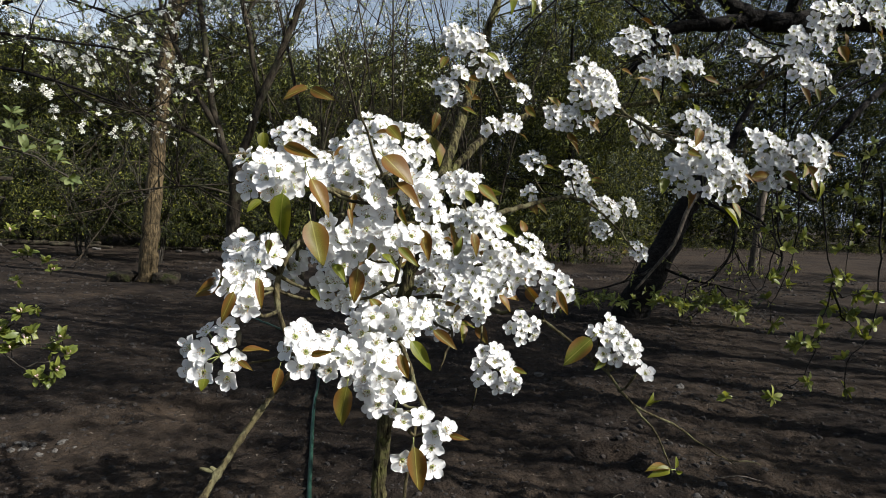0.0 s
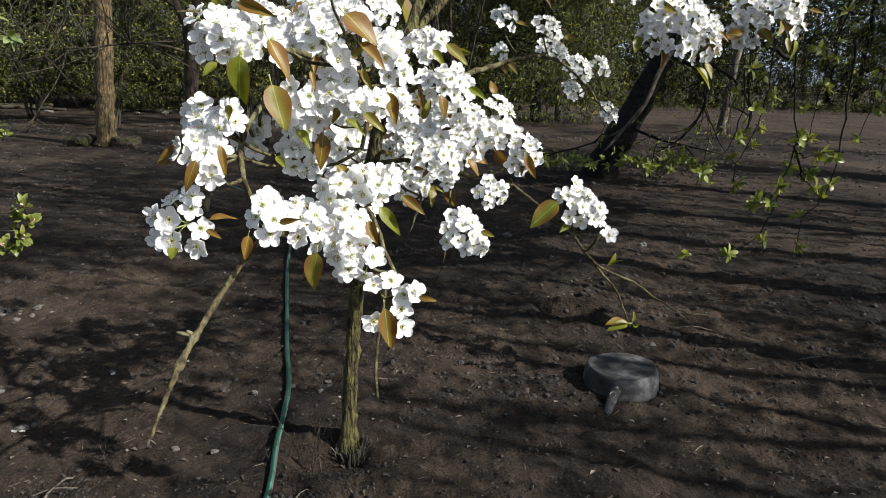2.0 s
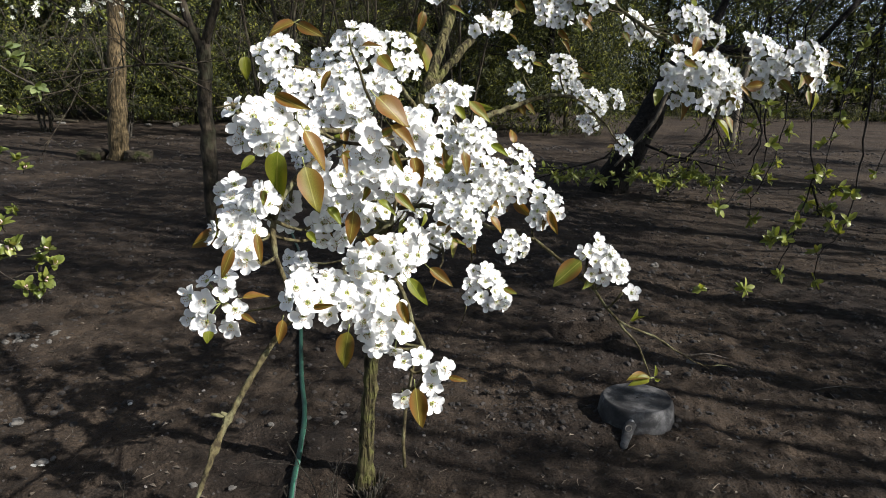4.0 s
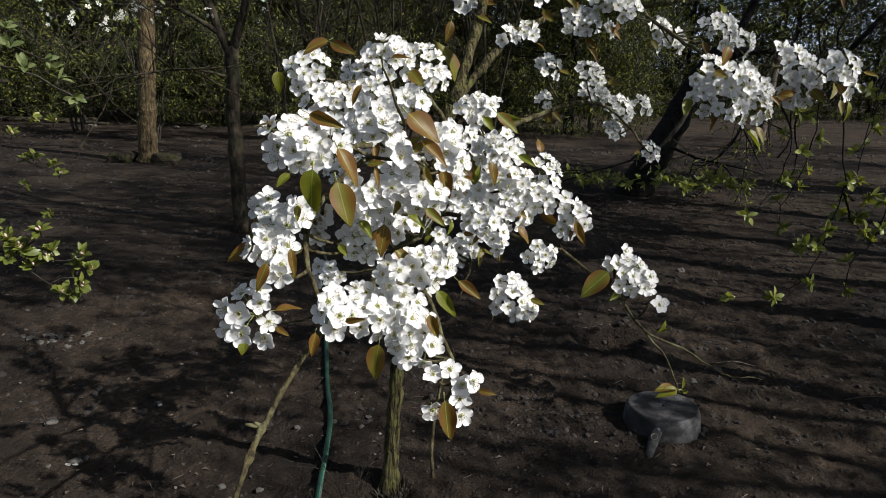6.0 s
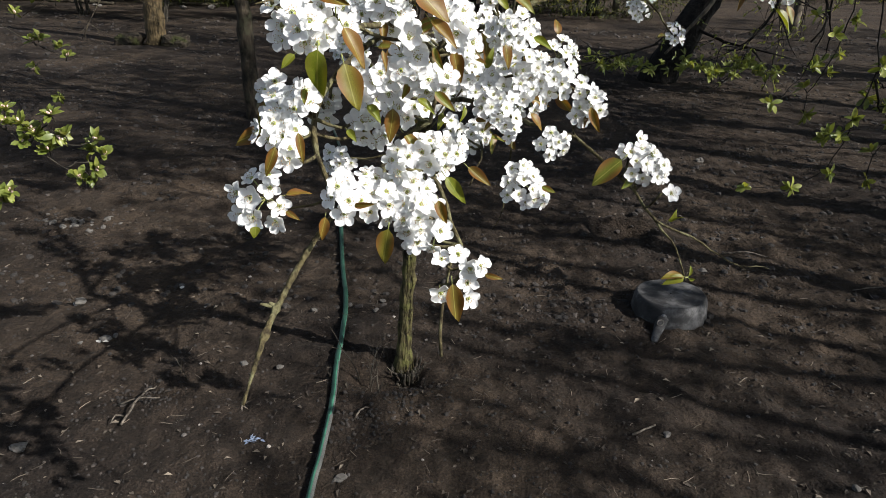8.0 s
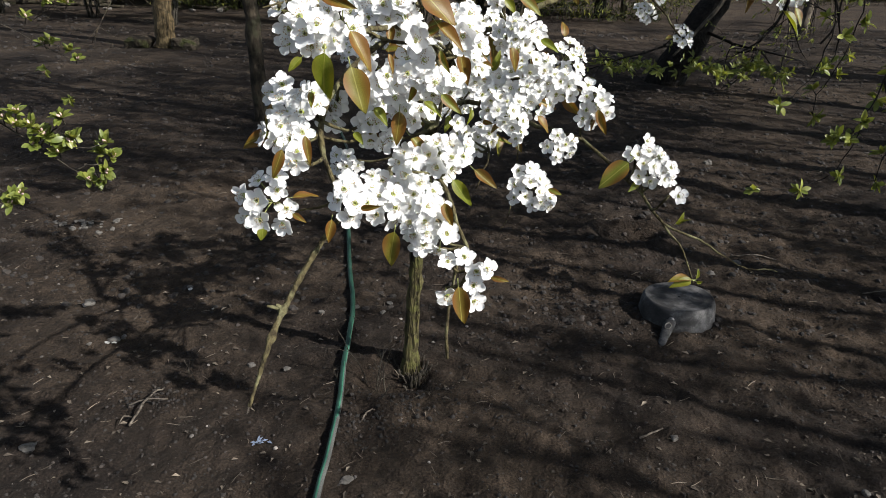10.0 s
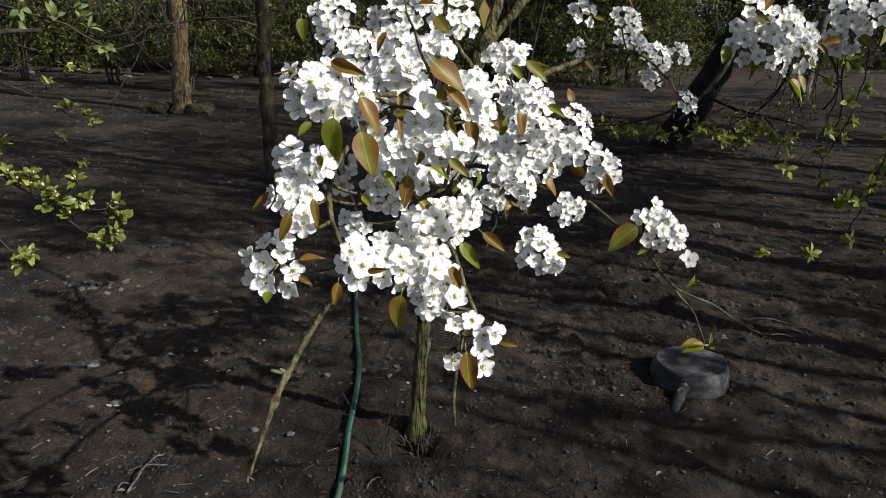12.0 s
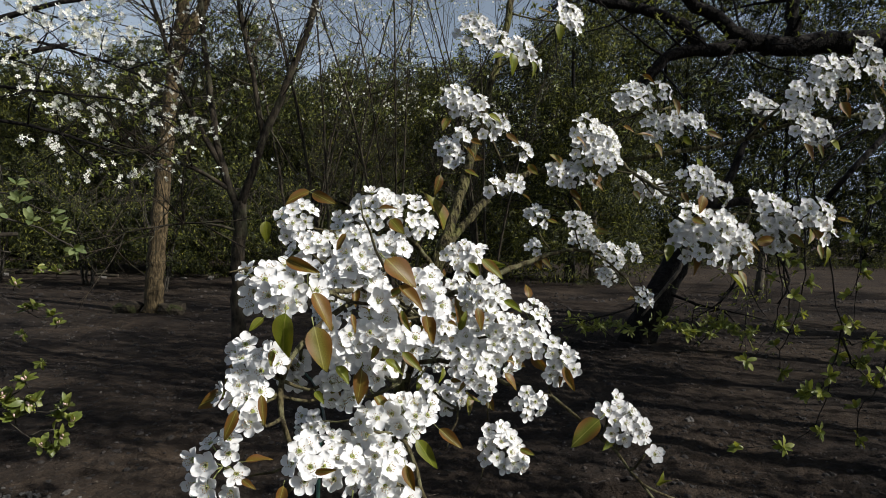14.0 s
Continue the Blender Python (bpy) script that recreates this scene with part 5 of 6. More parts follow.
def leafy_shoot(tree, pts, r0, r1, tufts, rng, mat, leaf=0.035, bark=None, per=8, name="branch", start=0.3, buds=True):
    s = Shape()
    c = limb(s, pts, r0, r1, 6, 0.04, 0.003, rng, 0.08, 0, 0.4)
    br = part(name, s.mesh(name, [bark or GREY_TWIG]), tree)
    for k in range(tufts):
        i = int((len(c) - 1) * (start + (1 - start) * (k + 1) / tufts))
        d = (c[i] - c[i - 1]).normalized()
        side = (unit(rng) + Vector((0, -0.2, 0.5)) + d * (0.3 if k < tufts - 1 else 1.5)).normalized()
        leaf_tuft(br, c[i] + side * (rng.uniform(0.012, 0.04) if k < tufts - 1 else 0.01), side, rng, mat, leaf, per + rng.randint(-2, 2), buds)
    return c


def apple_tree_left():
    rng = random.Random(23)
    t = thing("apple_tree", (-2.6, 2.1, 0.0), "apple tree whose low grey branches carry tufts of fresh green leaves", "tree")
    stems("trunk", t, PLUM_BARK, [
        ([(-2.6, 2.1, -0.05), (-2.58, 2.1, 0.5), (-2.55, 2.1, 1.0), (-2.5, 2.1, 1.35)], 0.06, 0.045),
        ([(-2.5, 2.1, 1.3), (-2.6, 2.0, 1.9), (-2.7, 1.9, 2.6)], 0.04, 0.015),
        ([(-2.54, 2.1, 1.05), (-2.1, 2.05, 1.02), (-1.75, 2.02, 0.96), (-1.45, 2.0, 0.93)], 0.022, 0.008),
        ([(-2.5, 2.1, 1.3), (-2.1, 2.0, 1.42), (-1.75, 1.97, 1.45), (-1.45, 1.95, 1.43)], 0.022, 0.008),
        ([(-2.5, 2.1, 1.2), (-2.0, 2.6, 1.3), (-1.8, 2.9, 1.33)], 0.02, 0.008),
    ], rng, "grey apple trunk")
    low = []
    for pts, r in (([(-1.75, 2.02, 0.96), (-1.5, 2.08, 0.97), (-1.453, 2.1, 0.913), (-1.394, 2.1, 0.871), (-1.331, 2.1, 0.823), (-1.277, 2.1, 0.785), (-1.213, 2.1, 0.746)], 0.0045),
                   ([(-1.331, 2.1, 0.823), (-1.289, 2.1, 0.864), (-1.263, 2.1, 0.89), (-1.24, 2.1, 0.915)], 0.003),
                   ([(-1.306, 2.1, 0.809), (-1.241, 2.1, 0.826), (-1.176, 2.1, 0.828), (-1.125, 2.1, 0.842)], 0.003),
                   ([(-1.75, 2.02, 0.95), (-1.55, 2.05, 0.8), (-1.464, 2.1, 0.673), (-1.443, 2.1, 0.659)], 0.004),
                   ([(-2.0, 2.6, 1.29), (-1.9, 3.0, 1.25), (-2.09, 3.0, 1.138), (-1.96, 3.0, 1.07), (-1.824, 3.0, 0.995), (-1.709, 3.0, 0.948)], 0.005),
                   ([(-1.233, 2.1, 0.757), (-1.197, 2.1, 0.771), (-1.157, 2.1, 0.779)], 0.003)):
        s = Shape()
        low.append(limb(s, pts, r, 0.0015, 6, 0.04, 0.002, rng, 0.08, 0, 0.4))
        low.append(part("branch", s.mesh("branch", [GREY_TWIG]), t))
    def tuft(x, y, z, b):
        p = Vector((x, y, z))
        near = min(low[2 * b], key=lambda q: (q - p).length)
        leaf_tuft(low[2 * b + 1], p, (p - near) + Vector((0, -0.01, 0.02)), rng, APPLE_LEAF, 0.038, rng.randint(12, 16))

    tuft(-1.442, 2.1, 0.928, 0)
    tuft(-1.418, 2.1, 0.909, 0)
    tuft(-1.377, 2.1, 0.925, 0)
    tuft(-1.384, 2.1, 0.886, 0)
    tuft(-1.338, 2.1, 0.887, 1)
    tuft(-1.319, 2.1, 0.868, 0)
    tuft(-1.294, 2.1, 0.859, 1)
    tuft(-1.351, 2.1, 0.832, 0)
    tuft(-1.275, 2.1, 0.84, 0)
    tuft(-1.271, 2.1, 0.81, 0)
    tuft(-1.239, 2.1, 0.858, 1)
    tuft(-1.214, 2.1, 0.857, 2)
    tuft(-1.244, 2.1, 0.915, 1)
    tuft(-1.123, 2.1, 0.845, 2)
    tuft(-1.158, 2.12, 0.804, 5)
    tuft(-1.123, 2.12, 0.795, 5)
    tuft(-1.143, 2.1, 0.76, 5)
    tuft(-1.164, 2.1, 0.734, 5)
    tuft(-1.201, 2.1, 0.733, 0)
    tuft(-1.406, 2.05, 0.682, 3)
    tuft(-1.386, 2.05, 0.693, 3)
    tuft(-1.417, 2.05, 0.665, 3)
    tuft(-1.524, 2.2, 0.993, 0)
    tuft(-1.763, 3.0, 0.786, 4)
    tuft(-1.823, 3.0, 1.009, 4)
    tuft(-1.794, 3.0, 1.02, 4)
    tuft(-1.715, 3.0, 0.984, 4)
    tuft(-1.698, 3.0, 0.948, 4)
    tuft(-1.841, 3.0, 0.904, 4)
    tuft(-1.878, 3.0, 1.109, 4)
    tuft(-1.78, 3.0, 1.188, 4)
    tuft(-1.694, 3.0, 1.168, 4)
    leafy_shoot(t, [(-1.45, 1.95, 1.43), (-1.28, 1.95, 1.40), (-1.15, 1.95, 1.37), (-1.05, 2.0, 1.31)], 0.005, 0.002, 7, rng, FELT_LEAF, 0.034, buds=False)
    leafy_shoot(t, [(-1.45, 1.95, 1.43), (-1.3, 1.95, 1.46), (-1.2, 1.97, 1.44), (-1.12, 2.0, 1.40)], 0.004, 0.0015, 5, rng, FELT_LEAF, 0.032, buds=False)


def apple_tree_right():
    rng = random.Random(24)
    t = thing("apple_tree", (2.75, 2.6, 0.0), "old apple tree with drooping dark twigs and tufts of young leaves", "tree")
    c = stems("trunk", t, DARK_BARK, [
        ([(2.75, 2.6, -0.05), (2.72, 2.6, 0.7), (2.65, 2.6, 1.4)], 0.09, 0.07),
        ([(2.65, 2.6, 1.35), (2.2, 2.6, 1.75), (1.8, 2.55, 1.85), (1.45, 2.5, 1.72), (1.25, 2.5, 1.5)], 0.03, 0.008),
        ([(2.65, 2.6, 1.35), (2.7, 2.4, 2.1), (2.75, 2.2, 3.0)], 0.05, 0.015),
        ([(2.65, 2.6, 1.35), (2.4, 2.9, 2.0), (2.1, 3.2, 2.5)], 0.04, 0.015),
    ], rng, "dark apple trunk")
    def hanging(k, *pts):
        leafy_shoot(t, pts, 0.0046, 0.0014, k + 1, rng, APPLE_LEAF, 0.038, DARK_BARK, 10, start=0.48, buds=False)

    hanging(3, (1.436, 2.62, 1.84), (1.136, 2.62, 1.594), (1.146, 2.62, 1.425), (1.151, 2.62, 1.259), (1.162, 2.62, 1.2), (1.16, 2.62, 1.109), (1.142, 2.62, 1.046), (1.107, 2.62, 0.973), (1.052, 2.62, 0.919))
    hanging(1, (1.179, 2.66, 1.387), (1.193, 2.66, 1.238), (1.212, 2.66, 1.115), (1.205, 2.66, 1.063))
    hanging(6, (1.553, 2.68, 1.84), (1.253, 2.68, 1.62), (1.27, 2.68, 1.428), (1.278, 2.68, 1.279), (1.272, 2.68, 1.187), (1.255, 2.68, 1.093), (1.226, 2.68, 1.008), (1.199, 2.68, 0.943), (1.196, 2.68, 0.877))
    hanging(6, (1.566, 2.58, 1.84), (1.266, 2.58, 1.611), (1.29, 2.58, 1.428), (1.312, 2.58, 1.285), (1.329, 2.58, 1.177), (1.352, 2.58, 1.077), (1.36, 2.58, 1.016), (1.337, 2.58, 0.933), (1.323, 2.58, 0.88), (1.317, 2.58, 0.806), (1.288, 2.58, 0.736), (1.246, 2.58, 0.669), (1.156, 2.58, 0.63), (1.01, 2.58, 0.611))
    hanging(3, (1.36, 2.58, 1.016), (1.385, 2.58, 0.945), (1.412, 2.58, 0.908), (1.441, 2.58, 0.883))
    hanging(2, (1.376, 2.6, 1.003), (1.416, 2.6, 0.99), (1.462, 2.6, 0.999))
    hanging(1, (1.369, 2.6, 1.034), (1.393, 2.6, 1.039), (1.41, 2.6, 1.045))
    hanging(2, (1.323, 2.58, 0.88), (1.287, 2.58, 0.822), (1.248, 2.58, 0.804))
    hanging(4, (1.807, 2.7, 1.84), (1.507, 2.7, 1.454), (1.496, 2.7, 1.294), (1.481, 2.7, 1.201), (1.458, 2.7, 1.152))
    hanging(4, (1.49, 2.55, 1.395), (1.501, 2.55, 1.184), (1.507, 2.55, 1.045), (1.481, 2.55, 0.859), (1.409, 2.55, 0.762), (1.406, 2.55, 0.669))
    for k in range(7):
        x, y, z = rng.uniform(1.55, 2.3), rng.uniform(2.5, 3.1), rng.uniform(1.45, 1.75)
        leafy_shoot(t, [(x + 0.2, y, z + 0.15), (x + 0.05, y, z), (x, y + 0.03, z - 0.22), (x + rng.uniform(-0.08, 0.08), y, z - rng.uniform(0.35, 0.6))], 0.0042, 0.0012, 4, rng, APPLE_LEAF, 0.032, DARK_BARK, 7, start=0.4, buds=False)
    tips = twigs_on(t, c[2:], DARK_BARK, rng, 30, 0.6, 0.008, 2, 4, 0.2)
    blossom(t, tips, rng, 0, 0.01, (FAR_PETAL, APPLE_LEAF), leaves=260, leaf=0.045)


def brown_tree():
    rng = random.Random(25)
    t = thing("cherry_tree", (-4.86, 10.81, 0.00), "tall tree with warm grey-brown bark beside mossy boulders", "tree")
    c = stems("trunk", t, CHERRY_BARK, [
        ([(-4.92, 10.81, -0.05), (-4.88, 10.81, 0.04), (-4.84, 10.81, 0.55), (-4.77, 10.81, 1.43), (-4.67, 10.81, 2.80), (-4.52, 10.81, 4.06), (-4.43, 10.81, 4.69), (-4.37, 10.81, 5.44), (-4.29, 10.81, 6.82)], 0.146, 0.089),
        ([(-4.49, 10.81, 4.22), (-4.22, 10.81, 4.69), (-3.97, 10.81, 5.22), (-3.73, 10.81, 6.18)], 0.106, 0.064),
    ], rng, "warm grey-brown trunk")
    tips = twigs_on(t, c, GREY_TWIG, rng, 26, 1.3, 0.02, 2, 4, 0.2, 0.5)
    blossom(t, tips, rng, 0, 0.01, (FAR_PETAL, APPLE_LEAF), leaves=300, leaf=0.06)
    stone("boulder", -5.26, 10.76, 0.21, "flat mossy boulder at the tree's foot", "boulders by the brown tree", 301, MOSSY, 0.55)
    stone("boulder", -4.56, 10.86, 0.24, "flat mossy boulder at the tree's foot", "boulders by the brown tree", 303, MOSSY, 0.55)


def leaning_tree():
    rng = random.Random(26)
    t = thing("leaning_tree", (2.48, 8.80, 0.00), "old dark tree leaning over with long crooked limbs", "tree")
    c = stems("trunk", t, DARK_BARK, [
        ([(2.36, 8.78, -0.10), (2.49, 8.80, 0.22), (2.73, 8.86, 0.68), (2.95, 8.93, 1.10), (3.20, 9.00, 1.56), (3.39, 9.05, 1.81)], 0.25, 0.12),
        ([(3.31, 9.00, 1.72), (3.66, 9.09, 2.17), (3.94, 9.18, 2.77), (4.30, 9.28, 3.32)], 0.075, 0.025),
        ([(3.25, 9.00, 1.62), (3.75, 9.00, 1.85), (4.39, 9.09, 1.81), (4.94, 9.18, 1.58)], 0.075, 0.025),
    ], rng, "leaning blackish trunk")
    stems("dead_branch", t, STAKE, [([(2.31, 8.31, 0.39), (2.56, 8.36, 0.68), (2.79, 8.41, 0.96), (2.97, 8.54, 1.35), (3.20, 8.82, 1.60)], 0.014, 0.03)], rng, "pale bare dead branch")
    big = thing("old_tree", (7.4, 9.0, 0.0), "large dark old tree with long crooked horizontal limbs", "tree")
    d = stems("trunk", big, DARK_BARK, [
        ([(7.4, 9.0, -0.1), (7.3, 9.0, 1.5), (7.0, 9.0, 3.0), (6.4, 9.0, 3.8), (5.2, 9.0, 3.95), (4.4, 9.0, 3.9), (4.0, 9.0, 3.88)], 0.32, 0.125),
        ([(4.2, 9.0, 3.89), (3.9, 9.0, 3.93), (3.6, 9.0, 3.86), (3.3, 9.0, 3.83), (3.0, 9.0, 3.8), (2.75, 9.0, 3.72), (2.55, 9.0, 3.48), (2.3, 9.0, 3.2)], 0.125, 0.05),
        ([(3.2, 9.0, 3.85), (2.94, 9.0, 4.15), (2.4, 9.0, 4.35), (1.75, 9.0, 4.5), (1.0, 9.0, 4.9)], 0.09, 0.04),
        ([(3.85, 9.0, 3.9), (3.4, 9.0, 4.25), (3.0, 9.0, 4.5), (2.6, 9.0, 5.2)], 0.11, 0.05),
        ([(4.4, 9.0, 3.95), (4.45, 9.1, 4.8), (4.5, 9.1, 6.0)], 0.10, 0.05),
        ([(7.1, 9.0, 2.8), (7.6, 9.1, 4.4), (8.2, 9.1, 6.5)], 0.2, 0.08),
    ], rng, "thick dark limb")
    c += stems("limb", t, DARK_BARK, [
        ([(2.73, 8.82, 0.66), (2.38, 8.45, 0.55), (1.92, 8.09, 0.44), (1.46, 7.90, 0.37)], 0.022, 0.007),
        ([(2.73, 8.82, 0.66), (3.02, 8.45, 0.53), (3.39, 8.22, 0.46), (3.75, 8.09, 0.39)], 0.022, 0.007),
        ([(3.20, 8.96, 1.58), (3.57, 8.54, 1.30), (3.43, 8.27, 0.85), (3.20, 8.18, 0.57)], 0.03, 0.010),
        ([(3.30, 9.00, 1.67), (3.94, 8.64, 1.30), (4.12, 8.36, 0.85), (3.94, 8.27, 0.57)], 0.03, 0.010),
    ], rng)
    tips = twigs_on(big, d[1:], DARK_BARK, rng, 60, 1.2, 0.02, 2, 4, 0.05, 0.1)
    blossom(big, tips, rng, 30, 0.016, (FAR_PETAL, APPLE_LEAF), leaves=1500, leaf=0.06)
    tips = twigs_on(t, c[1:], DARK_BARK, rng, 44, 0.7, 0.010, 1, 4, -0.05, 0.3, name="low_growth")
    g = Shape()
    for k in range(240):
        p, w, _ = rng.choice(tips)
        for j in range(3):
            g.leaf(p, (w * 0.5 + unit(rng)).normalized(), (Vector((0.4, -0.4, 1)) + unit(rng) * 0.6).normalized(), rng.uniform(0.04, 0.08), rng.uniform(0.016, 0.03))
    for k in range(95):
        x = rng.choice((1.5, 1.75, 2.0, 2.55, 2.75, 2.95, 3.15, 3.4)) + rng.gauss(0, 0.10)
        p = Vector((x, 8.05 + rng.gauss(0, 0.18), 0.20 + 0.22 * abs(noise.noise((x * 1.9, 3.1, 0.4))) + rng.uniform(0, 0.14)))
        way = (unit(rng) + Vector((0, -0.2, 0.5))).normalized()
        for j in range(6):
            g.oval(p, (unit(rng) * 0.9 + way * 0.6).normalized(), (way * 0.5 + Vector((0.3, -0.4, 0.8)) + unit(rng) * 0.4).normalized(), rng.uniform(0.06, 0.11), rng.uniform(0.025, 0.042))
    tagged(part("low_leaves", g.mesh("low_leaves", [APPLE_LEAF], False), t, "bright young leaves"), kind="stuff")


def many_stemmed_shrub(x, y, h, seed, count, blossoms, lean=0.35):
    rng = random.Random(seed)
    t = thing("blackthorn_shrub", (x, y, 0.0), "tall shrub of thin pale stems with small white flowers", "shrub", "shrubs before the hedge")
    lines = []
    for k in range(count):
        a = rng.uniform(0, 6.28)
        dx, dy = lean * math.cos(a), 0.5 * lean * math.sin(a)
        hh = h * rng.uniform(0.7, 1.1)
        lines.append(([(x + 0.1 * dx, y, -0.05), (x + 0.35 * dx, y + 0.3 * dy, hh * 0.3), (x + 0.8 * dx, y + 0.7 * dy, hh * 0.65), (x + 1.5 * dx, y + 1.2 * dy, hh)], rng.uniform(0.014, 0.034), 0.008))
    c = stems("stem", t, PLUM_BARK, lines, rng)
    tips = twigs_on(t, c, PLUM_BARK, rng, count * 17, 0.95, 0.0075, 2, 4, 0.3, 0.25)
    high = [q for q in tips if q[0].z > 0.5 * h]
    blossom(t, high, rng, blossoms, 0.015, (FAR_PETAL, APPLE_LEAF), leaves=520, leaf=0.045, bunch=4)


def stake(x, y, h, r, lean, seed):
    rng = random.Random(seed)
    s = Shape()
    limb(s, [(x, y, -0.05), (x, y, 0.05), (x + lean * 0.5, y, h * 0.5), (x + lean, y, h)], r * 1.15, r * 0.85, 10, 0.15, 0.004, rng, 0.05)
    solo("young_trunk", s.mesh("young_trunk", [STAKE]), "thin straight grey-brown young tree trunk", "tree trunk", "thin trunks before the hedge")


def foliage(shape, rng, c, size, count, leaf, ragged=0.3, droop=-0.2, shell=0.55):
    """Leaf sprays through the outer shell of an uneven crown."""
    for k in range(count):
        d = unit(rng)
        if noise.noise(Vector((c[0] + d.x * size[0], c[1] + d.y * size[1], c[2] + d.z * size[2])) * 1.1) < rng.uniform(-0.35, 0.15):
            continue
        q = 1 + ragged * noise.noise(d * 2.2 + Vector(c) * 0.37) + 0.5 * ragged * noise.noise(d * 5.0 + Vector(c))
        rad = (shell + (1 - shell) * rng.random() ** 0.6) * q
        p = Vector((c[0] + d.x * size[0] * rad, c[1] + d.y * size[1] * rad, max(0.1, c[2] + d.z * size[2] * rad)))
        way = (d * 0.7 + unit(rng) + Vector((0, 0, droop))).normalized()
        for j in range(3):
            w = (way + unit(rng) * 0.55).normalized()
            shape.leaf(p + unit(rng) * leaf * 0.5, w, (unit(rng) * 0.7 + Vector((0.3, -0.5, 0.8))).normalized(), leaf * rng.uniform(0.7, 1.5), leaf * rng.uniform(0.16, 0.36))


def evergreen(x, y, h, w, seed, mat, leaf, count, label, low=0.5, lobes=9):
    rng = random.Random(seed)
    t = thing("hedge_tree", (x, y, 0.0), label, "tree", "overgrown hedge")
    s = Shape()
    limb(s, [(x, y, -0.1), (x + 0.1, y, h * 0.4), (x, y, h * 0.9)], 0.16, 0.04, 8, 0.4, 0.02, rng)
    for k in range(14):
        a, z = rng.uniform(0, 6.28), rng.uniform(0.3, h * 0.8)
        limb(s, [(x, y, z), (x + w * 0.4 * math.cos(a), y + w * 0.3 * math.sin(a), z + 0.2), (x + w * 0.8 * math.cos(a), y + w * 0.6 * math.sin(a), z + 0.3)], 0.04, 0.012, 5, 0.4, 0.03, rng)
    part("trunk", s.mesh("trunk", [DARK_BARK]), t)
    g = Shape()
    for k in range(lobes):
        z = low + (h - low) * (k + 0.5) / lobes
        u = (z / h)
        rr = w * (1.0 if u < 0.7 else 1.0 - 1.6 * (u - 0.7)) * rng.uniform(0.8, 1.15)
        c = (x + rng.uniform(-0.35, 0.35) * w, y + rng.uniform(-0.25, 0.25) * w, z)
        foliage(g, rng, c, (rr, rr * 0.8, (h - low) / lobes * 1.25), count // lobes, leaf)
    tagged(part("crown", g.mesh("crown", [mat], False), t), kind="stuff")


plum_tree_mid()
plum_tree_left()
apple_tree_left()
apple_tree_right()
brown_tree()
leaning_tree()
many_stemmed_shrub(-0.75, 9.0, 5.6, 31, 5, 420, 0.9)
many_stemmed_shrub(-1.9, 10.6, 6.2, 35, 5, 260, 1.0)
many_stemmed_shrub(-2.6, 11.5, 5.5, 32, 4, 70, 0.9)
many_stemmed_shrub(0.6, 12.0, 6.0, 33, 5, 70, 0.9)


def fallen_wood():
    """Grey rotting logs and stones along the hedge's foot."""
    rng = random.Random(91)
    for x, y, a, ln, r in ((-11.6, 19.0, 4, 3.2, 0.085), (-10.3, 18.6, -8, 1.9, 0.06), (-7.5, 18.8, 12, 1.7, 0.055), (-13.4, 18.8, -3, 1.8, 0.075)):
        w = Vector((math.cos(radians(a)), math.sin(radians(a)), 0))
        s = Shape()
        c = [Vector((x, y, 0)) + w * ln * u for u in (-0.5, -0.2, 0.1, 0.5)]
        limb(s, [(q.x, q.y, ground_z(q.x, q.y) + r * 0.8) for q in c], r, r * 0.7, 9, 0.12, 0.012, rng, 0.1)
        solo("log", s.mesh("log", [PLUM_BARK]), "grey weathered log lying at the hedge's foot", "log", "logs along the hedge")
    for k in range(7):
        stone("stone", rng.uniform(-14.3, -6.4), rng.uniform(17.8, 18.8), rng.uniform(0.06, 0.12), "grey stone lying at the hedge's foot", "stones along the hedge", 700 + k, None, 0.7)


def undergrowth(x, y, wide, seed, count, leaf=0.07):
    """Low leafy regrowth with thin dead stems."""
    rng = random.Random(seed)
    t = thing("undergrowth", (x, y, 0.0), "low tangled undergrowth of dead stems and small leaves", "undergrowth", "undergrowth along the hedge")
    s, g, tips = Shape(), Shape(), []
    for k in range(26):
        b = Vector((x + rng.uniform(-wide, wide), y + rng.uniform(-0.5, 0.5), 0.0))
        grow(s, b, Vector((rng.uniform(-0.8, 0.8), rng.uniform(-0.5, 0.5), 0.8)), rng.uniform(0.3, 0.8), 0.008, 1, rng, tips, 0.6, 0.0, 3, 4)
    part("stems", s.mesh("stems", [GREY_TWIG]), t).name = "stem"
    for k in range(count):
        p, w, _ = rng.choice(tips)
        for j in range(3):
            g.leaf(p + unit(rng) * 0.08, (w * 0.4 + unit(rng)).normalized(), (Vector((0.4, -0.4, 1)) + unit(rng) * 0.6).normalized(), leaf * rng.uniform(0.6, 1.3), leaf * rng.uniform(0.25, 0.45))
    tagged(part("leaves", g.mesh("leaves", [HEDGE_LEAF], False), t), kind="stuff")


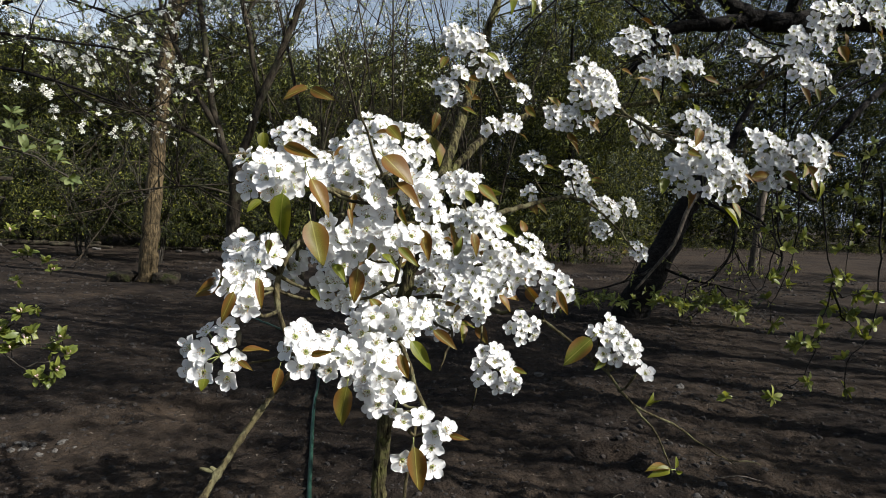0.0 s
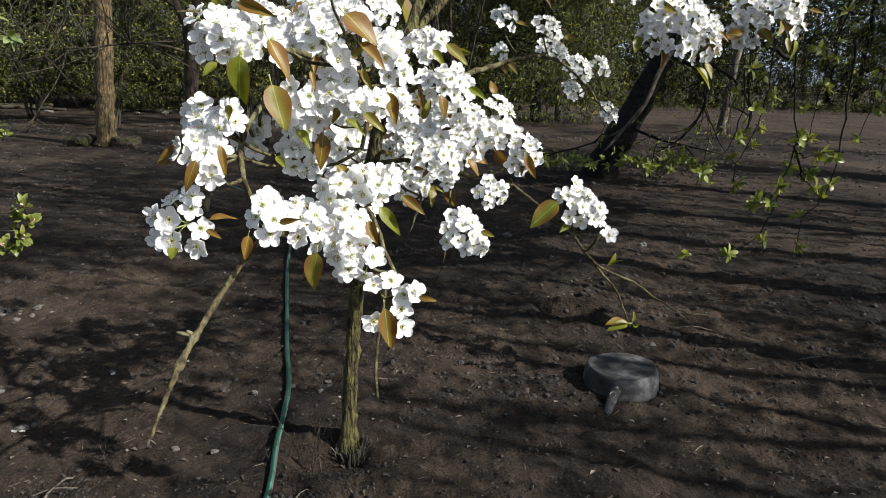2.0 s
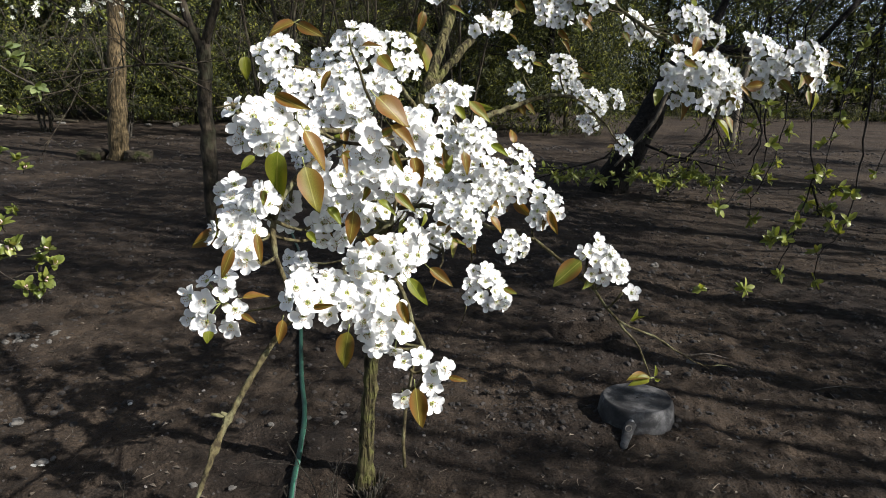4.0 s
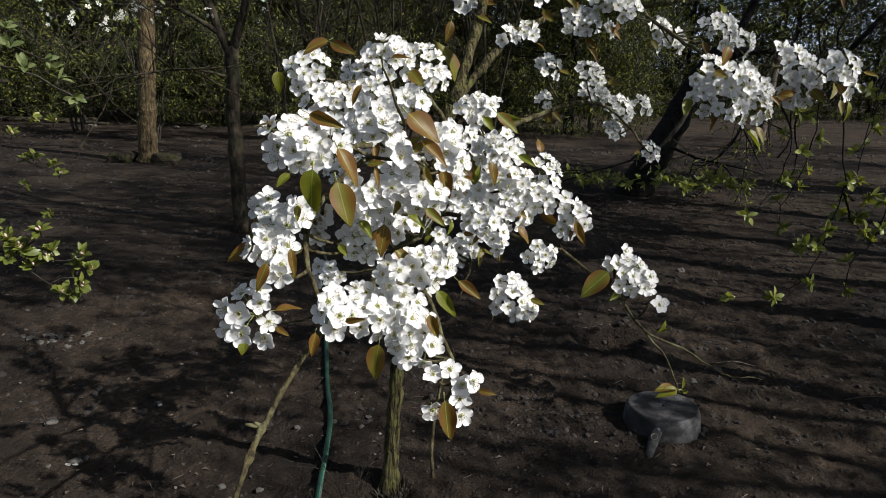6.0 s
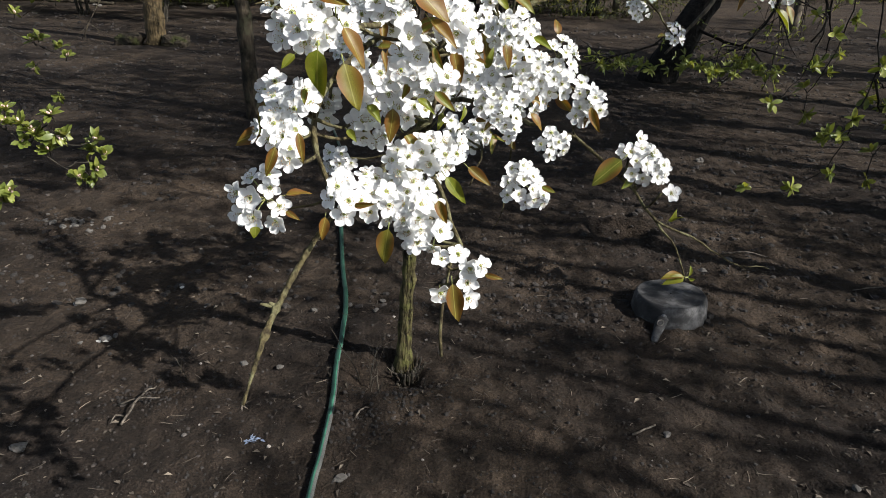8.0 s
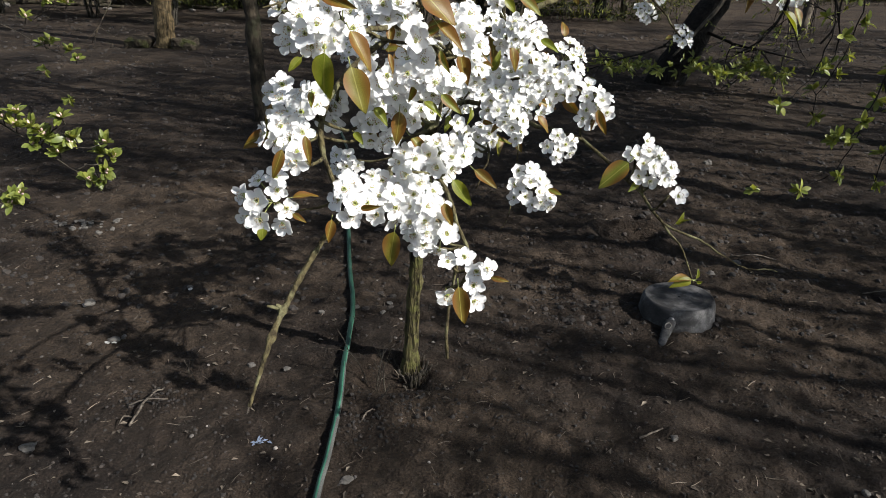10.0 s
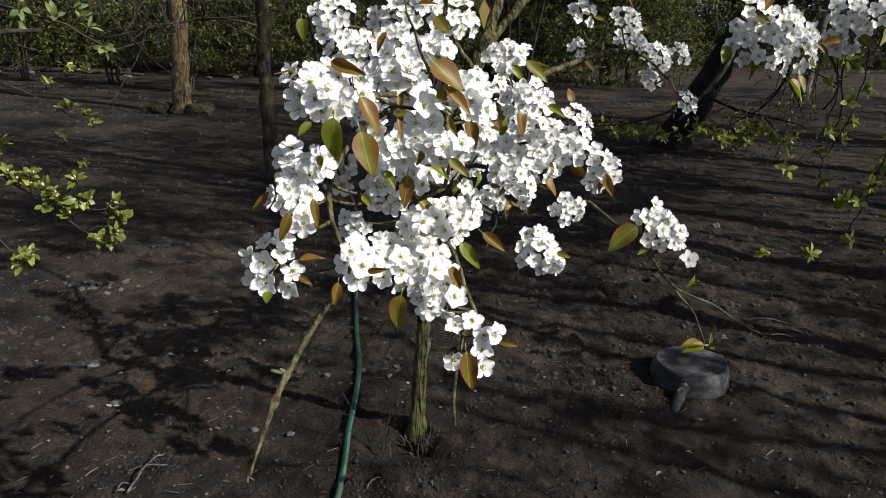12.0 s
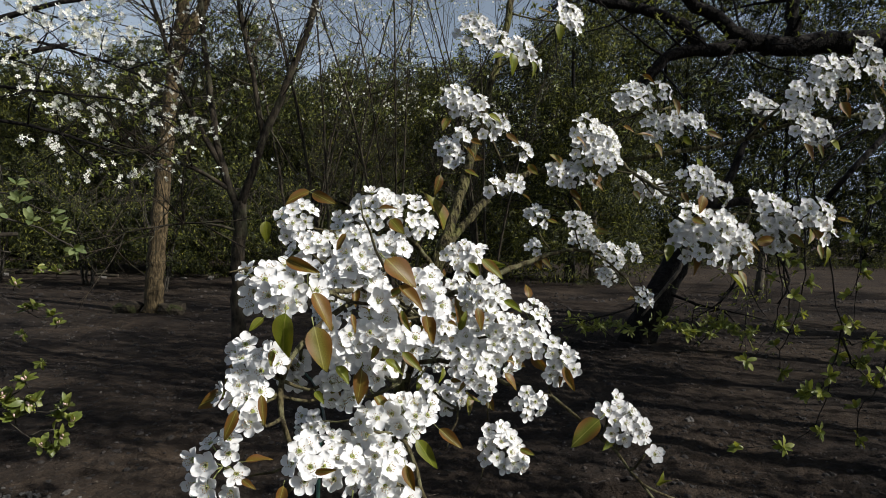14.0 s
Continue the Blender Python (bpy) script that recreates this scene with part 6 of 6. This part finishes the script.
def leafy_bush(x, y, h, seed, count=9):
    """Arching stems hung with broad leaves, bare below."""
    rng = random.Random(seed)
    t = thing("elder_bush", (x, y, 0.0), "arching green bush with drooping leafy branches before the hedge", "bush", "bushes before the hedge")
    g = Shape()
    for k in range(count):
        a, reach = 6.2832 * (k + rng.uniform(-0.3, 0.3)) / count, h * rng.uniform(0.45, 0.75)
        dx, dy, top = math.cos(a) * reach, math.sin(a) * reach * 0.7, h * rng.uniform(0.65, 1.05)
        s = Shape()
        c = limb(s, [(x + 0.05 * dx, y + 0.05 * dy, -0.05), (x + 0.2 * dx, y + 0.2 * dy, top * 0.55), (x + 0.55 * dx, y + 0.55 * dy, top), (x + 0.9 * dx, y + 0.9 * dy, top * 0.92), (x + 1.15 * dx, y + 1.15 * dy, top * rng.uniform(0.5, 0.75))], 0.022, 0.005, 6, 0.12, 0.012, rng)
        tips = []
        for j in range(13):
            i = rng.randint(len(c) // 7, len(c) - 2)
            grow(s, c[i], (c[i + 1] - c[i]).normalized() + unit(rng) * 0.9, rng.uniform(0.35, 0.75), 0.006, 1, rng, tips, 0.6, -0.05, 3, 4)
        part("stem", s.mesh("stem", [GREY_TWIG]), t)
        for p, w, _ in tips:
            for j in range(rng.randint(2, 5)):
                g.oval(p + unit(rng) * 0.04, (w * 0.7 + unit(rng) * 0.8 + Vector((0, 0, -0.1))).normalized(), (Vector((0.35, -0.4, 0.9)) + unit(rng) * 0.5).normalized(), rng.uniform(0.05, 0.095), rng.uniform(0.024, 0.042))
    tagged(part("leaves", g.mesh("leaves", [HEDGE_LEAF], False), t, "small green leaves, shaded and sunlit tones in their colour"), kind="stuff")


for k, (x, y, h) in enumerate(((-8.6, 15.6, 2.9), (-6.3, 14.4, 2.6), (-3.9, 15.4, 2.8), (-11.2, 16.2, 3.0), (-1.2, 16.4, 2.6))):
    leafy_bush(x, y, h, 950 + k)
fallen_wood()
for k, (x, y, w, q) in enumerate(((9.0, 28.9, 2.4, 400), (13.0, 29.7, 2.5, 480), (17.5, 30.1, 2.7, 480), (22.0, 30.8, 2.7, 480), (5.2, 30.2, 2.0, 320), (13.5, 28.5, 1.9, 200), (19.6, 29.6, 2.6, 320), (-7.3, 20.2, 1.6, 320), (-10.3, 20.5, 1.6, 320), (1.7, 31.0, 2.1, 320), (-3.3, 20.3, 1.4, 320))):
    undergrowth(x, y, w, 800 + k, q)
stake(7.3, 16.0, 2.3, 0.10, 0.18, 41)
stake(4.19, 20.05, 2.1, 0.11, 0.0, 42)
for k in range(9):
    x = -23.0 + 3.3 * k
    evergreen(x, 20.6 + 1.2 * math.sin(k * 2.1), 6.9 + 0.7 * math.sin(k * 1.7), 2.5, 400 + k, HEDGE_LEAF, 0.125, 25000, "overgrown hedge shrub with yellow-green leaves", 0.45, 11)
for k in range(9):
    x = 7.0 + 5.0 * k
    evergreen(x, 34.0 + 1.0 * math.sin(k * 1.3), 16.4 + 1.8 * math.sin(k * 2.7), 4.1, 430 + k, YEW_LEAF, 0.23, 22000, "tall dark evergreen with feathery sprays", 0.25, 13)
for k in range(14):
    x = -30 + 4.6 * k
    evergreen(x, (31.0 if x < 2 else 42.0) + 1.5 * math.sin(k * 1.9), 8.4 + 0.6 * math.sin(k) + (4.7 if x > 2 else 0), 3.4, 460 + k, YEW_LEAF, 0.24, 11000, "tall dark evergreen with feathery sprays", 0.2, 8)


def unseen_tree(x, y, seed, h=6.2, spread=1.7, leaves=1500, twigs=70):
    """A bare-twigged fruit tree with its first leaves, added out of view for its shade."""
    rng = random.Random(seed)
    t = thing("unseen_fruit_tree", (x, y, 0.0), "unseen bare-twigged fruit tree with small leaves, added to shade and close in the orchard", "tree", "fruit trees of the orchard")
    lines = [([(x, y, -0.05), (x + 0.03, y, 1.0), (x, y + 0.03, h * 0.36)], 0.14, 0.10)]
    for k in range(8):
        a = 6.2832 * (k + rng.uniform(-0.25, 0.25)) / 8
        dx, dy, z = spread * math.cos(a), spread * math.sin(a), h * rng.uniform(0.75, 1.05)
        lines.append(([(x, y, h * 0.34), (x + 0.4 * dx, y + 0.4 * dy, h * 0.45), (x + 0.8 * dx, y + 0.8 * dy, h * 0.6), (x + 1.1 * dx, y + 1.1 * dy, z)], 0.045, 0.014))
    c = stems("trunk", t, DARK_BARK, lines, rng)
    tips = twigs_on(t, c[1:], DARK_BARK, rng, twigs, 1.0, 0.009, 2, 5, 0.1, 0.1)
    blossom(t, tips, rng, 0, 0.01, (FAR_PETAL, APPLE_LEAF), leaves=leaves * 2, leaf=0.07)


# trees added out of view: most drop dappled shade, the others close the place
for k, (x, y, q, w) in enumerate([(6.6, 1.0, 1500, 62), (5.8, 3.5, 3000, 120), (4.4, 3.1, 2600, 95), (8.2, 4.6, 1100, 50), (6.6, 6.3, 2600, 110), (9.5, 1.2, 800, 42),
                                  (11.0, -6.2, 1500, 60), (2.2, -6.5, 1500, 60), (-4.0, -5.5, 1500, 60), (-6.5, 4.0, 1500, 60), (5.0, 0.6, 400, 25), (9.6, 8.0, 2000, 90), (11.6, 11.2, 2200, 90), (14.2, 14.2, 2000, 80), (7.4, 8.6, 900, 40), (5.6, 4.9, 1700, 70)]):
    unseen_tree(x, y, 500 + k, 10.5 if k in (1, 4) else 8.0 if k > 10 else 8.4 if k == 2 else 3.7 if k == 10 else 6.2, 2.7 if k in (1, 4) else 2.1 if k == 2 else 1.1 if k == 10 else 1.8, q, w)
for k in range(12):
    x = -42 + 4.4 * k
    evergreen(x, 38.0 + 1.2 * math.sin(k * 2.3), 9.2 + 0.6 * math.sin(k * 1.1), 3.0, 540 + k, YEW_LEAF, 0.3, 9000, "tall dark evergreen with feathery sprays", 0.2, 8)
for k in range(10):
    a = radians(200 + 16 * k)
    evergreen(22 * math.cos(a), 22 * math.sin(a), 7.0, 3.0, 520 + k, YEW_LEAF, 0.5, 900, "tall dark evergreen closing the orchard", 0.2, 7)
